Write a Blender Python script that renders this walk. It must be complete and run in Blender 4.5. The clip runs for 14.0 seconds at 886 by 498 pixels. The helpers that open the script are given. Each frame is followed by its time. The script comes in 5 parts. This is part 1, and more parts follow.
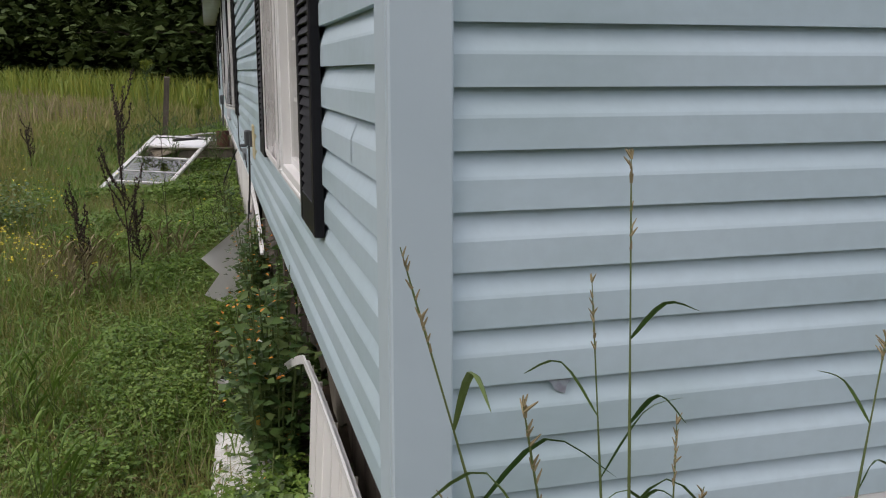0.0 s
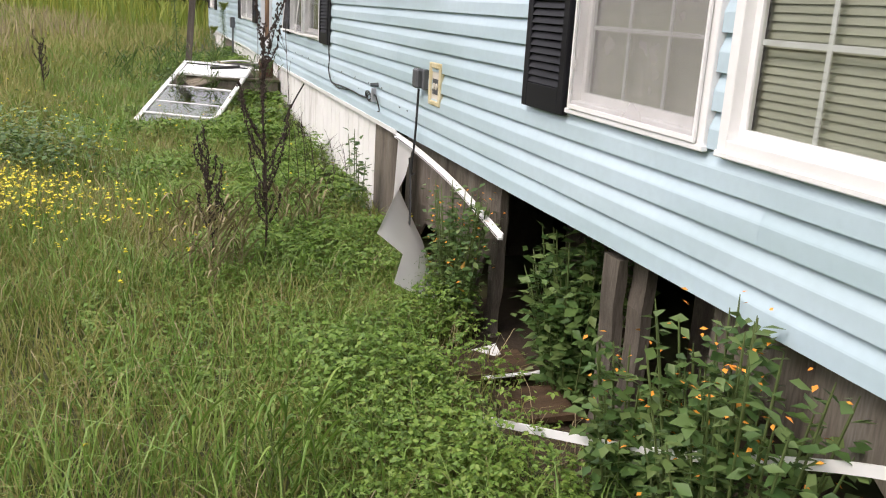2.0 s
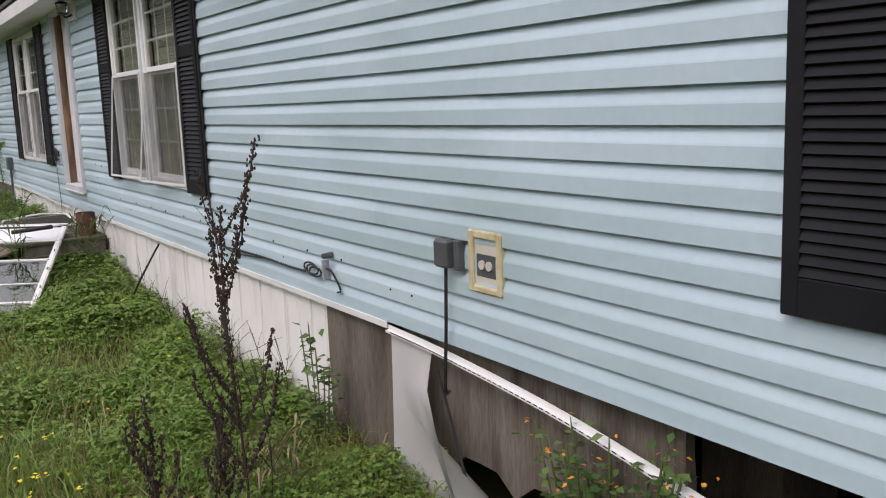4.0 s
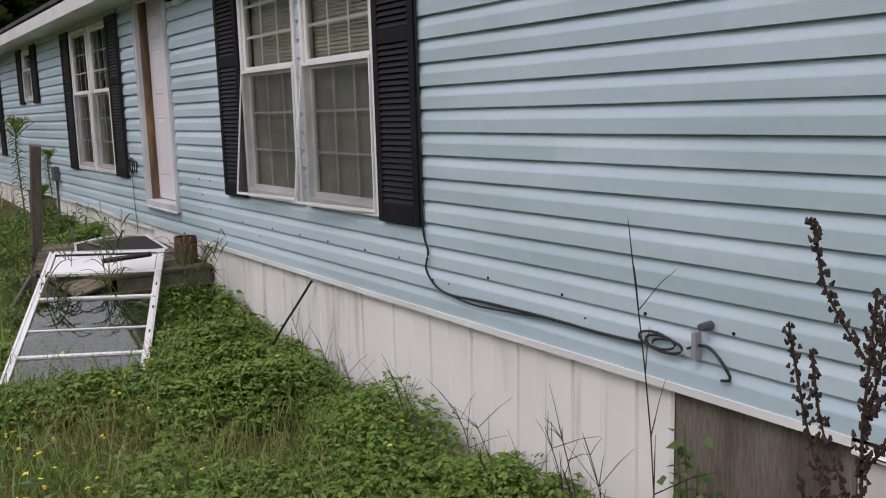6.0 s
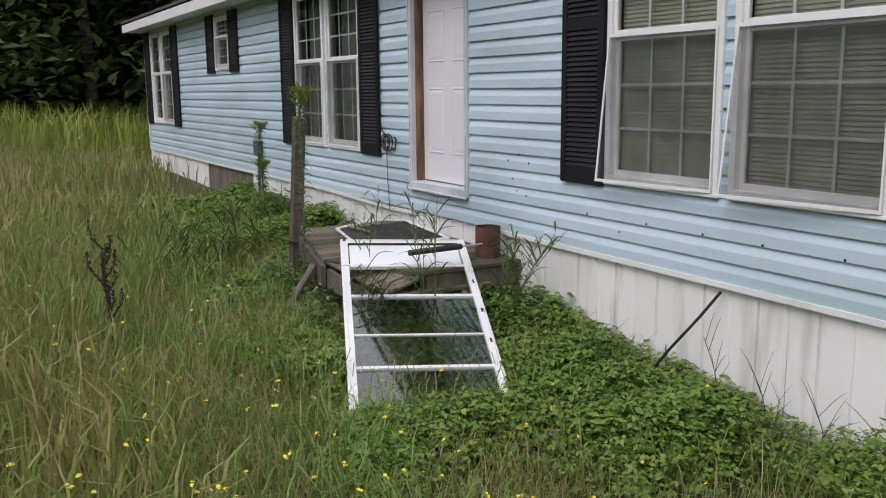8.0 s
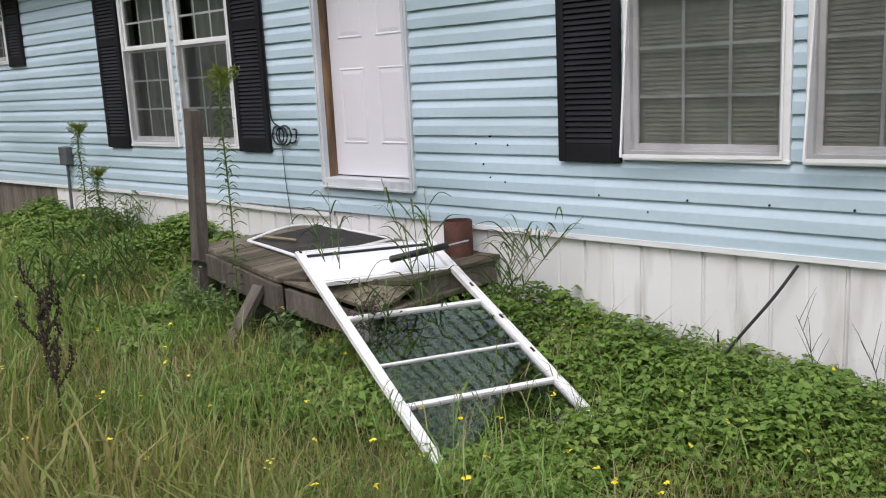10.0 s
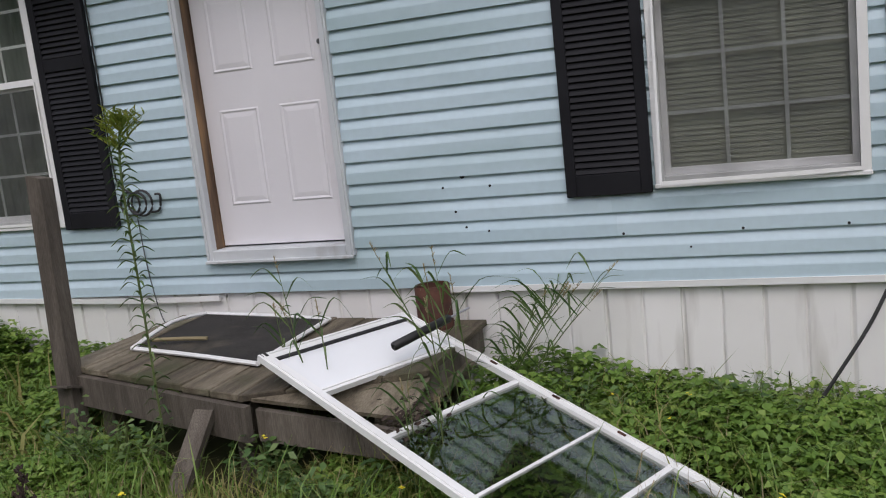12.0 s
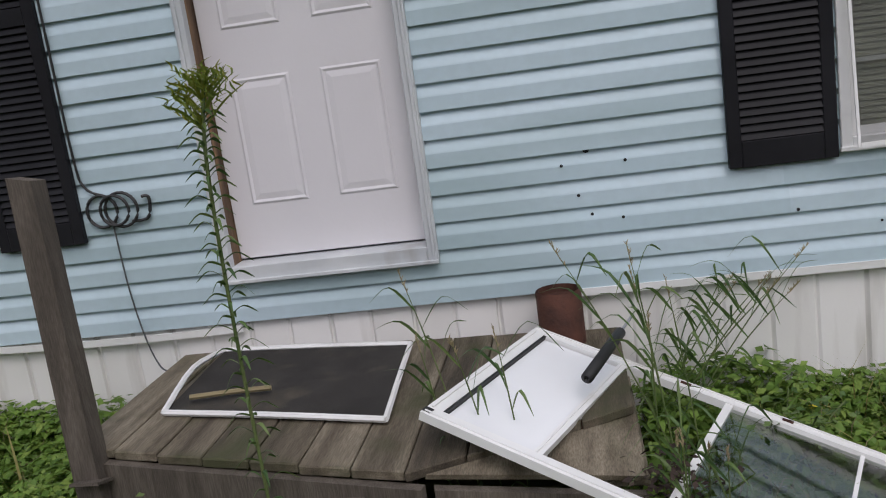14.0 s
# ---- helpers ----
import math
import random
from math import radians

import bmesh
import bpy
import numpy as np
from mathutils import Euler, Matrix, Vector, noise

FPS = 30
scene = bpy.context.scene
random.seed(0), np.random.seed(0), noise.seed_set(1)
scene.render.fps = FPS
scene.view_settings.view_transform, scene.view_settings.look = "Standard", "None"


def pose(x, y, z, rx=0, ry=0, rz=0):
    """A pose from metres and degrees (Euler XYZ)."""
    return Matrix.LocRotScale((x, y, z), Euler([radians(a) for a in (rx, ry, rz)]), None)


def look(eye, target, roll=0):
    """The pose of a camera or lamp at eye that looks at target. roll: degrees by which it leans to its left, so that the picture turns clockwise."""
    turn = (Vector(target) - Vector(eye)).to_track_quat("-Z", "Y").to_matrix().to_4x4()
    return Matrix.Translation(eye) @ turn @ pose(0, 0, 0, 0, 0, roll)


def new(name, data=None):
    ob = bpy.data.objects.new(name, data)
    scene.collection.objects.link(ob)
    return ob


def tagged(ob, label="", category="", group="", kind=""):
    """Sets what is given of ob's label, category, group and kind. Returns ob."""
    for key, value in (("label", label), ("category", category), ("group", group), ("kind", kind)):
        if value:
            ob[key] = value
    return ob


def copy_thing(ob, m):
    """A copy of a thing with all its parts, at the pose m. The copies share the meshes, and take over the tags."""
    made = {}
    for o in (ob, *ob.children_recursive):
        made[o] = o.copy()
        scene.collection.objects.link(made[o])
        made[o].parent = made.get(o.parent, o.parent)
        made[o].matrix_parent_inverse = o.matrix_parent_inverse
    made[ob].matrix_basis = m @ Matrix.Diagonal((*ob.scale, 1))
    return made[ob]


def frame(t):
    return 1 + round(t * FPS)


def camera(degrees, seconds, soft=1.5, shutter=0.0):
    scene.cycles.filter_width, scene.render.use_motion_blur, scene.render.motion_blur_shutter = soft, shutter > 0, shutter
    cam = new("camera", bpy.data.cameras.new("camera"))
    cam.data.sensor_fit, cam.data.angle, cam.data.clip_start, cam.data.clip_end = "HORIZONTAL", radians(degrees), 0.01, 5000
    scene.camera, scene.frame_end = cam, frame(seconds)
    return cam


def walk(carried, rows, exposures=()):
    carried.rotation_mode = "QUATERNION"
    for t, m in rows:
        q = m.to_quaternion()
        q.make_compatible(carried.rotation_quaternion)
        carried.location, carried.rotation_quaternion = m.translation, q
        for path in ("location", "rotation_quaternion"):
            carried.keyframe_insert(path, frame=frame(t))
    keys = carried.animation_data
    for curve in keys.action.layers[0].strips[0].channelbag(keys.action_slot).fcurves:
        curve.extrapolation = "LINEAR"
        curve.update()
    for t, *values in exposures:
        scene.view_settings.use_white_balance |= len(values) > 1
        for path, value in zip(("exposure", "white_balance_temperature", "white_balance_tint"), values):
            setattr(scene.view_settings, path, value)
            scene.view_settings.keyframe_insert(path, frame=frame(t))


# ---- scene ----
cam = camera(53.2, 14.0, soft=1.1)
# seconds, place, turn
ROWS = [
    (0.0, 0.01, 0.06, 1.496, 78.62, 0.01, -14.7),
    (0.5, -0.408, 0.622, 1.417, 78.56, -1.78, -8.08),
    (1.0, -0.809, 1.012, 1.416, 77.87, -2.62, -7.59),
    (1.5, -1.18, 1.365, 1.411, 76.01, -1.88, -14.03),
    (2.0, -1.387, 1.95, 1.419, 74.64, -3.2, -18.22),
    (2.5, -1.53, 2.469, 1.523, 75.3, -2.95, -22.35),
    (2.7, -1.585, 2.72, 1.55, 78.0, -2.0, -24.3),
    (4.8, -1.95, 5.30, 1.615, 80.35, 3.2, -35.35),
    (5.0, -2.03, 5.509, 1.6, 80.24, 2.91, -34.95),
    (5.5, -2.263, 5.987, 1.615, 81.16, 1.05, -34.23),
    (6.0, -2.294, 6.613, 1.627, 81.04, 1.66, -34.53),
    (6.5, -2.343, 7.111, 1.628, 81.05, 1.82, -35.47),
    (7.0, -2.472, 7.789, 1.609, 81.14, 1.68, -35.84),
    (7.5, -2.903, 8.252, 1.649, 78.77, -2.25, -28.55),
    (7.7, -3.14, 8.40, 1.64, 79.35, -0.6, -28.2),
    (9.8, -4.2, 10.28, 1.545, 79.6, 3.3, -45.3),
    (10.0, -4.244, 10.443, 1.537, 79.0, 2.79, -48.16),
    (10.5, -4.343, 10.885, 1.572, 78.89, 4.49, -58.71),
    (11.0, -4.39, 11.409, 1.548, 79.63, 1.76, -63.43),
    (11.5, -4.313, 11.979, 1.595, 80.34, 4.63, -66.94),
    (12.0, -4.126, 12.513, 1.544, 80.58, 6.27, -68.96),
    (12.5, -3.917, 12.898, 1.552, 81.55, 1.92, -73.82),
    (13.0, -3.716, 13.304, 1.521, 77.42, 5.22, -80.43),
    (13.5, -3.583, 13.649, 1.493, 77.32, -1.93, -77.69),
    (14.0, -3.469, 14.24, 1.592, 78.01, 7.83, -82.58),
]
EXPOSURES = [(0.0, 0.08, 6700, 18), (0.5, 0.18, 6750, 18), (1.0, 0.75, 6800, 18), (1.5, 0.98, 6800, 18), (2.5, 1.03, 6800, 18), (5.0, 0.02, 6500, 22), (6.5, 0.05, 6500, 22), (7.5, 0.15, 6350, 18), (10.0, 0.5, 6350, 17), (11.0, 0.2, 6350, 17), (12.5, 0.03, 6350, 17), (13.5, -0.08, 6350, 17), (14.0, -0.06, 6350, 17)]
walk(cam, [(t, pose(x, y, z, rx, ry, rz)) for t, x, y, z, rx, ry, rz in ROWS], EXPOSURES)

# ---- world and sun: a bright overcast day ----
world = bpy.data.worlds.new("overcast")
scene.world = world
world.use_nodes = True
wt = world.node_tree
sky = wt.nodes.new("ShaderNodeTexSky")
sky.sky_type = "NISHITA"
sky.sun_disc = False
sky.sun_elevation, sky.sun_rotation = radians(50), radians(250)
sky.dust_density, sky.air_density = 4.0, 1.0
grey = wt.nodes.new("ShaderNodeMixRGB")
grey.inputs[0].default_value = 0.75
grey.inputs[2].default_value = (9.0, 9.3, 9.8, 1)
wt.links.new(sky.outputs[0], grey.inputs[1])
wt.links.new(grey.outputs[0], wt.nodes["Background"].inputs[0])
wt.nodes["Background"].inputs[1].default_value = 0.13
sun = new("sun", bpy.data.lights.new("sun", "SUN"))
sun.data.energy, sun.data.angle, sun.data.color = 0.9, radians(25), (1.0, 0.97, 0.92)
sun.matrix_world = look((-20, -8, 26), (0, 0, 0))

# ---- materials ----
def material(name, colors, rough=0.6, scale=4.0, metal=0.0, bump=0.1, fine=60.0, island=0.0, obj=0.0, spec=0.4, stretch=(1, 1, 1), stains=None, trans=0.0, detail=0.0):
    """Procedural surface: a ramp over coarse noise, fine noise for grain and relief, stains with a shape of their own."""
    m = bpy.data.materials.new(name)
    m.use_nodes = True
    nt = m.node_tree
    n, link = nt.nodes, nt.links.new
    b = n["Principled BSDF"]
    b.inputs["Roughness"].default_value = rough
    b.inputs["Metallic"].default_value = metal
    b.inputs["Specular IOR Level"].default_value = spec
    geo = n.new("ShaderNodeNewGeometry")
    mp = n.new("ShaderNodeMapping")
    mp.inputs["Scale"].default_value = stretch
    link(geo.outputs["Position"], mp.inputs["Vector"])
    coarse = n.new("ShaderNodeTexNoise")
    coarse.inputs["Scale"].default_value, coarse.inputs["Detail"].default_value = scale, 5
    link(mp.outputs[0], coarse.inputs["Vector"])
    value = coarse.outputs["Fac"]
    for amount, source in ((island, ("geo", "Random Per Island")), (obj, ("obj", "Random"))):
        if amount:
            node = geo if source[0] == "geo" else n.new("ShaderNodeObjectInfo")
            mix = n.new("ShaderNodeMix")
            mix.inputs[0].default_value = amount
            link(value, mix.inputs[2])
            link(node.outputs[source[1]], mix.inputs[3])
            value = mix.outputs[0]
    ramp = n.new("ShaderNodeValToRGB")
    lo, hi = (0.3, 0.7) if not island else (0.15, 0.85)
    while len(ramp.color_ramp.elements) < len(colors):
        ramp.color_ramp.elements.new(0.5)
    for k, c in enumerate(colors):
        e = ramp.color_ramp.elements[k]
        e.position = lo + (hi - lo) * k / max(1, len(colors) - 1)
        e.color = (*c, 1)
    link(value, ramp.inputs[0])
    color = ramp.outputs[0]
    grain = n.new("ShaderNodeTexNoise")
    grain.inputs["Scale"].default_value, grain.inputs["Detail"].default_value = fine, 4
    link(mp.outputs[0], grain.inputs["Vector"])
    if detail:
        gm = n.new("ShaderNodeMixRGB")
        gm.blend_type = "MULTIPLY"
        gm.inputs[0].default_value = detail
        gr = n.new("ShaderNodeValToRGB")
        gr.color_ramp.elements[0].position, gr.color_ramp.elements[1].position = 0.35, 0.65
        gr.color_ramp.elements[0].color = (0.35, 0.33, 0.3, 1)
        link(grain.outputs["Fac"], gr.inputs[0])
        link(color, gm.inputs[1])
        link(gr.outputs[0], gm.inputs[2])
        color = gm.outputs[0]
    if stains:
        tint, sscale, low, high, sstretch = stains
        sm = n.new("ShaderNodeMapping")
        sm.inputs["Scale"].default_value = sstretch
        link(geo.outputs["Position"], sm.inputs["Vector"])
        st = n.new("ShaderNodeTexNoise")
        st.inputs["Scale"].default_value, st.inputs["Detail"].default_value = sscale, 8
        link(sm.outputs[0], st.inputs["Vector"])
        sr = n.new("ShaderNodeMapRange")
        sr.inputs[1].default_value, sr.inputs[2].default_value = low, high
        link(st.outputs["Fac"], sr.inputs[0])
        mix = n.new("ShaderNodeMixRGB")
        link(sr.outputs[0], mix.inputs[0])
        link(color, mix.inputs[1])
        mix.inputs[2].default_value = (*tint, 1)
        color = mix.outputs[0]
    link(color, b.inputs["Base Color"])
    if bump:
        bp = n.new("ShaderNodeBump")
        bp.inputs["Strength"].default_value = bump
        bp.inputs["Distance"].default_value = 0.01
        link(grain.outputs["Fac"], bp.inputs["Height"])
        link(bp.outputs[0], b.inputs["Normal"])
    if trans:
        tr = n.new("ShaderNodeBsdfTranslucent")
        link(color, tr.inputs["Color"])
        ms = n.new("ShaderNodeMixShader")
        ms.inputs[0].default_value = trans
        link(b.outputs[0], ms.inputs[1])
        link(tr.outputs[0], ms.inputs[2])
        link(ms.outputs[0], n["Material Output"].inputs[0])
    return m


def glassy(name, clear, color, rough, ior=1.5):
    """Clear sheet: a share of the light passes straight, the rest is glossy."""
    m = bpy.data.materials.new(name)
    m.use_nodes = True
    n, link = m.node_tree.nodes, m.node_tree.links.new
    n.remove(n["Principled BSDF"])
    t, g, x, fr = n.new("ShaderNodeBsdfTransparent"), n.new("ShaderNodeBsdfGlossy"), n.new("ShaderNodeMixShader"), n.new("ShaderNodeFresnel")
    t.inputs[0].default_value = clear
    g.inputs[0].default_value = color
    g.inputs[1].default_value = rough
    fr.inputs[0].default_value = ior
    link(fr.outputs[0], x.inputs[0])
    link(t.outputs[0], x.inputs[1])
    link(g.outputs[0], x.inputs[2])
    link(x.outputs[0], n["Material Output"].inputs[0])
    return m


def gauze(name, color, cover):
    """Insect screen: fine threads that let part of the light through."""
    m = bpy.data.materials.new(name)
    m.use_nodes = True
    n, link = m.node_tree.nodes, m.node_tree.links.new
    b = n["Principled BSDF"]
    b.inputs["Base Color"].default_value = (*color, 1)
    b.inputs["Roughness"].default_value = 0.8
    t, x, w = n.new("ShaderNodeBsdfTransparent"), n.new("ShaderNodeMixShader"), n.new("ShaderNodeTexNoise")
    geo, r = n.new("ShaderNodeNewGeometry"), n.new("ShaderNodeMapRange")
    w.inputs["Scale"].default_value = 7
    link(geo.outputs["Position"], w.inputs["Vector"])
    r.inputs[1].default_value, r.inputs[2].default_value = 0.3, 0.7
    r.inputs[3].default_value, r.inputs[4].default_value = cover - 0.08, cover + 0.08
    link(w.outputs[0], r.inputs[0])
    link(r.outputs[0], x.inputs[0])
    link(t.outputs[0], x.inputs[1])
    link(b.outputs[0], x.inputs[2])
    link(x.outputs[0], n["Material Output"].inputs[0])
    return m


SIDING = material("pale_blue_vinyl", [(0.437, 0.56, 0.615), (0.51, 0.63, 0.69)], 0.42, 0.9, bump=0.05, fine=25, obj=0.3, stains=((0.31, 0.42, 0.43), 1.1, 0.45, 0.85, (1, 0.55, 2.0)), detail=0.06)
POST = material("pale_blue_corner", [(0.45, 0.55, 0.60), (0.50, 0.60, 0.65)], 0.4, 2.0, bump=0.03, stains=((0.36, 0.33, 0.27), 5.0, 0.62, 0.8, (1, 1, 0.25)))
WHITE = material("white_vinyl", [(0.72, 0.72, 0.70), (0.82, 0.82, 0.81)], 0.4, 2.0, bump=0.03, stains=((0.45, 0.42, 0.36), 3.0, 0.6, 0.95, (1, 1, 0.3)))
SKIRT = material("weathered_white_skirting", [(0.70, 0.69, 0.66), (0.82, 0.81, 0.79)], 0.5, 1.5, bump=0.05, obj=0.3, stains=((0.33, 0.30, 0.25), 6.0, 0.56, 0.9, (1, 1, 0.15)))
BLACK = material("black_plastic_shutter", [(0.010, 0.010, 0.012), (0.018, 0.018, 0.021)], 0.5, 3.0, spec=0.15, bump=0.06, fine=90)
RUBBER = material("black_cable", [(0.012, 0.012, 0.012), (0.025, 0.025, 0.025)], 0.5, 9.0, bump=0)
DOOR = material("off_white_door_paint", [(0.68, 0.665, 0.685), (0.74, 0.725, 0.745)], 0.45, 1.5, bump=0.04, stains=((0.45, 0.40, 0.36), 2.5, 0.62, 0.95, (1, 1, 0.6)))
BARE = material("scorched_jamb_wood", [(0.05, 0.03, 0.02), (0.16, 0.10, 0.06), (0.38, 0.22, 0.10)], 0.8, 3.0, bump=0.3, fine=40, stretch=(4, 4, 0.5))
DECK = material("weathered_grey_deck_wood", [(0.06, 0.048, 0.033), (0.155, 0.128, 0.09), (0.29, 0.25, 0.185)], 0.85, 3.0, bump=0.5, fine=45, obj=0.25, stretch=(0.5, 5, 5), stains=((0.06, 0.062, 0.028), 3.0, 0.5, 0.7, (1, 1, 1)), detail=0.6)
TIMBER = material("weathered_grey_timber", [(0.09, 0.075, 0.06), (0.22, 0.19, 0.155)], 0.85, 3.0, bump=0.5, fine=40, stretch=(5, 5, 0.5), obj=0.3, detail=0.5)
PLY = material("rain_stained_plywood", [(0.07, 0.055, 0.042), (0.17, 0.145, 0.115), (0.22, 0.20, 0.17)], 0.85, 2.5, bump=0.4, fine=35, stretch=(3, 3, 0.35), detail=0.5)
RUST = material("rusted_steel", [(0.04, 0.016, 0.011), (0.095, 0.036, 0.022)], 0.8, 14.0, bump=0.4, fine=70)
SCREEN = material("charcoal_screen_cloth", [(0.018, 0.016, 0.014), (0.038, 0.034, 0.03)], 0.85, 5.0, bump=0.3, fine=300, stains=((0.10, 0.085, 0.06), 4.0, 0.55, 0.8, (1, 1, 1)))
PANEL = material("glossy_white_door_panel", [(0.80, 0.81, 0.82), (0.85, 0.86, 0.87)], 0.25, 2.0, bump=0.02)
GREYBOX = material("grey_plastic_box", [(0.07, 0.075, 0.08), (0.10, 0.105, 0.11)], 0.5, 8.0, bump=0.05)
CREAM = material("yellowed_foam_frame", [(0.45, 0.38, 0.20), (0.60, 0.54, 0.36)], 0.8, 12.0, bump=0.5, fine=60)
IVORY = material("ivory_receptacle", [(0.50, 0.47, 0.40), (0.60, 0.57, 0.50)], 0.5, 9.0, bump=0)
DARK = material("dark_hole", [(0.004, 0.004, 0.004), (0.01, 0.01, 0.01)], 0.9, 9.0, bump=0)
EARTH = material("damp_brown_earth", [(0.035, 0.025, 0.016), (0.08, 0.058, 0.036)], 0.95, 2.0, bump=0.8, fine=20)
GROUND = material("meadow_soil", [(0.030, 0.042, 0.014), (0.055, 0.062, 0.022), (0.075, 0.068, 0.03)], 0.95, 1.2, bump=0.8, fine=14)
ROOFING = material("grey_shingle", [(0.09, 0.09, 0.09), (0.16, 0.155, 0.15)], 0.9, 3.0, bump=0.5, fine=40)
BLIND = material("cream_blind_slats", [(0.42, 0.42, 0.34), (0.52, 0.52, 0.43)], 0.5, 2.0, bump=0, obj=0.3)
CURTAIN = material("grey_green_curtain", [(0.20, 0.22, 0.19), (0.30, 0.31, 0.28)], 0.9, 3.0, bump=0.1, stretch=(1, 6, 0.3))
ROOM = material("dim_room_wall", [(0.25, 0.24, 0.22), (0.32, 0.31, 0.28)], 0.9, 2.0, bump=0)
GLASS = glassy("window_glass", (0.85, 0.89, 0.87, 1), (1, 1, 1, 1), 0.02)
DUSTY = glassy("dusty_glass", (0.62, 0.70, 0.66, 1), (1, 1, 1, 1), 0.05, 2.3)
GAUZE = gauze("insect_screen", (0.055, 0.055, 0.058), 0.36)
GAUZE_PALE = gauze("dusty_insect_screen", (0.40, 0.38, 0.37), 0.4)
GRASS = material("meadow_grass", [(0.11, 0.165, 0.028), (0.18, 0.235, 0.047), (0.30, 0.275, 0.095), (0.36, 0.28, 0.135)], 0.6, 0.45, bump=0, island=0.45, trans=0.3)
LUSH = material("green_ground_cover", [(0.078, 0.15, 0.022), (0.14, 0.245, 0.038), (0.225, 0.31, 0.062)], 0.5, 1.4, bump=0, island=0.6, trans=0.25)
DRY = material("dry_grass_stalk", [(0.192, 0.156, 0.084), (0.36, 0.3, 0.168)], 0.8, 5.0, bump=0, island=0.5)
BROWN = material("dead_brown_seed_head", [(0.022, 0.014, 0.011), (0.055, 0.036, 0.026)], 0.85, 15.0, bump=0.3, island=0.4)
STEM = material("green_stem", [(0.07, 0.11, 0.03), (0.12, 0.15, 0.05)], 0.6, 6.0, bump=0)
BRIGHT = material("fresh_green_blades", [(0.10, 0.20, 0.03), (0.17, 0.28, 0.05), (0.24, 0.31, 0.09)], 0.5, 1.0, bump=0, island=0.6, trans=0.3)
LEAF = material("broad_green_leaf", [(0.045, 0.098, 0.026), (0.09, 0.16, 0.042), (0.15, 0.21, 0.068)], 0.45, 2.0, bump=0, island=0.7, trans=0.25)
WOODS = material("dark_woods_foliage", [(0.03, 0.055, 0.016), (0.07, 0.11, 0.03), (0.12, 0.16, 0.05)], 0.6, 0.15, bump=0, island=0.5, trans=0.2)
FARWOOD = material("dark_green_backdrop", [(0.02, 0.036, 0.012), (0.07, 0.095, 0.03)], 0.9, 0.35, bump=1.0, fine=1.2)
GOLDEN = material("yellow_green_goldenrod", [(0.11, 0.176, 0.028), (0.209, 0.264, 0.039), (0.286, 0.275, 0.044)], 0.6, 0.3, bump=0, island=0.5, trans=0.2)
BARK = material("grey_brown_bark", [(0.05, 0.04, 0.03), (0.12, 0.10, 0.08)], 0.9, 4.0, bump=0.6, fine=18, stretch=(3, 3, 0.5))
YELLOW = material("yellow_petals", [(0.62, 0.50, 0.02), (0.75, 0.64, 0.04)], 0.6, 5.0, bump=0, island=0.4)
ORANGE = material("orange_petals", [(0.62, 0.20, 0.02), (0.70, 0.32, 0.04)], 0.6, 5.0, bump=0, island=0.4)
AUTUMN = material("yellowed_leaf", [(0.42, 0.22, 0.03), (0.55, 0.36, 0.06)], 0.6, 5.0, bump=0, island=0.5, trans=0.2)
GALV = material("galvanised_guard", [(0.30, 0.31, 0.33), (0.42, 0.43, 0.45)], 0.5, 5.0, metal=0.3, bump=0.1)


# ---- mesh helpers ----
def mesh_from(verts, faces, smooth=False):
    me = bpy.data.meshes.new("mesh")
    me.from_pydata(verts, [], faces)
    if smooth:
        me.shade_smooth()
    return me


def part(name, data, mat, parent=None, label="", smooth=False):
    """One mesh object out of a bmesh or a mesh, under a thing or a part."""
    if isinstance(data, bmesh.types.BMesh):
        me = bpy.data.meshes.new(name)
        data.normal_update()
        data.to_mesh(me)
        data.free()
    else:
        me = data
    if smooth:
        me.shade_smooth()
    if not me.materials:
        me.materials.append(mat)
    ob = new(name, me)
    if parent:
        ob.parent = parent
    if label:
        ob["label"] = label
    return ob


def thing(name, label, category, at=(0, 0, 0), group="", kind=""):
    e = new(name)
    e.empty_display_size = 0.1
    e.location = at
    return tagged(e, label, category, group, kind)


def box(bm, x0, x1, y0, y1, z0, z1, bevel=0.0):
    vs = [bm.verts.new((x, y, z)) for x in (x0, x1) for y in (y0, y1) for z in (z0, z1)]
    fs = [bm.faces.new([vs[i] for i in q]) for q in ((0, 1, 3, 2), (4, 6, 7, 5), (0, 4, 5, 1), (2, 3, 7, 6), (0, 2, 6, 4), (1, 5, 7, 3))]
    if bevel:
        es = list({e for f in fs for e in f.edges})
        bmesh.ops.bevel(bm, geom=es, offset=bevel, segments=1, affect="EDGES")
    return bm


def cube(x0, x1, y0, y1, z0, z1, bevel=0.0):
    return box(bmesh.new(), x0, x1, y0, y1, z0, z1, bevel)


def tube(bm, pts, radii, sides=6, close=True):
    """A round bar along points, with a radius at each."""
    pts = [Vector(p) for p in pts]
    if not hasattr(radii, "__len__"):
        radii = [radii] * len(pts)
    rings = []
    for i, p in enumerate(pts):
        d = (pts[min(i + 1, len(pts) - 1)] - pts[max(i - 1, 0)]).normalized()
        u = d.orthogonal().normalized() if abs(d.z) > 0.95 or d.length < 0.1 else d.cross(Vector((0, 0, 1))).normalized()
        v = d.cross(u)
        rings.append([bm.verts.new(p + radii[i] * (math.cos(a) * u + math.sin(a) * v)) for a in (2 * math.pi * k / sides for k in range(sides))])
    for a, b in zip(rings, rings[1:]):
        for k in range(sides):
            bm.faces.new((a[k], a[(k + 1) % sides], b[(k + 1) % sides], b[k]))
    if close:
        bm.faces.new(rings[0])
        bm.faces.new(rings[-1][::-1])
    return bm


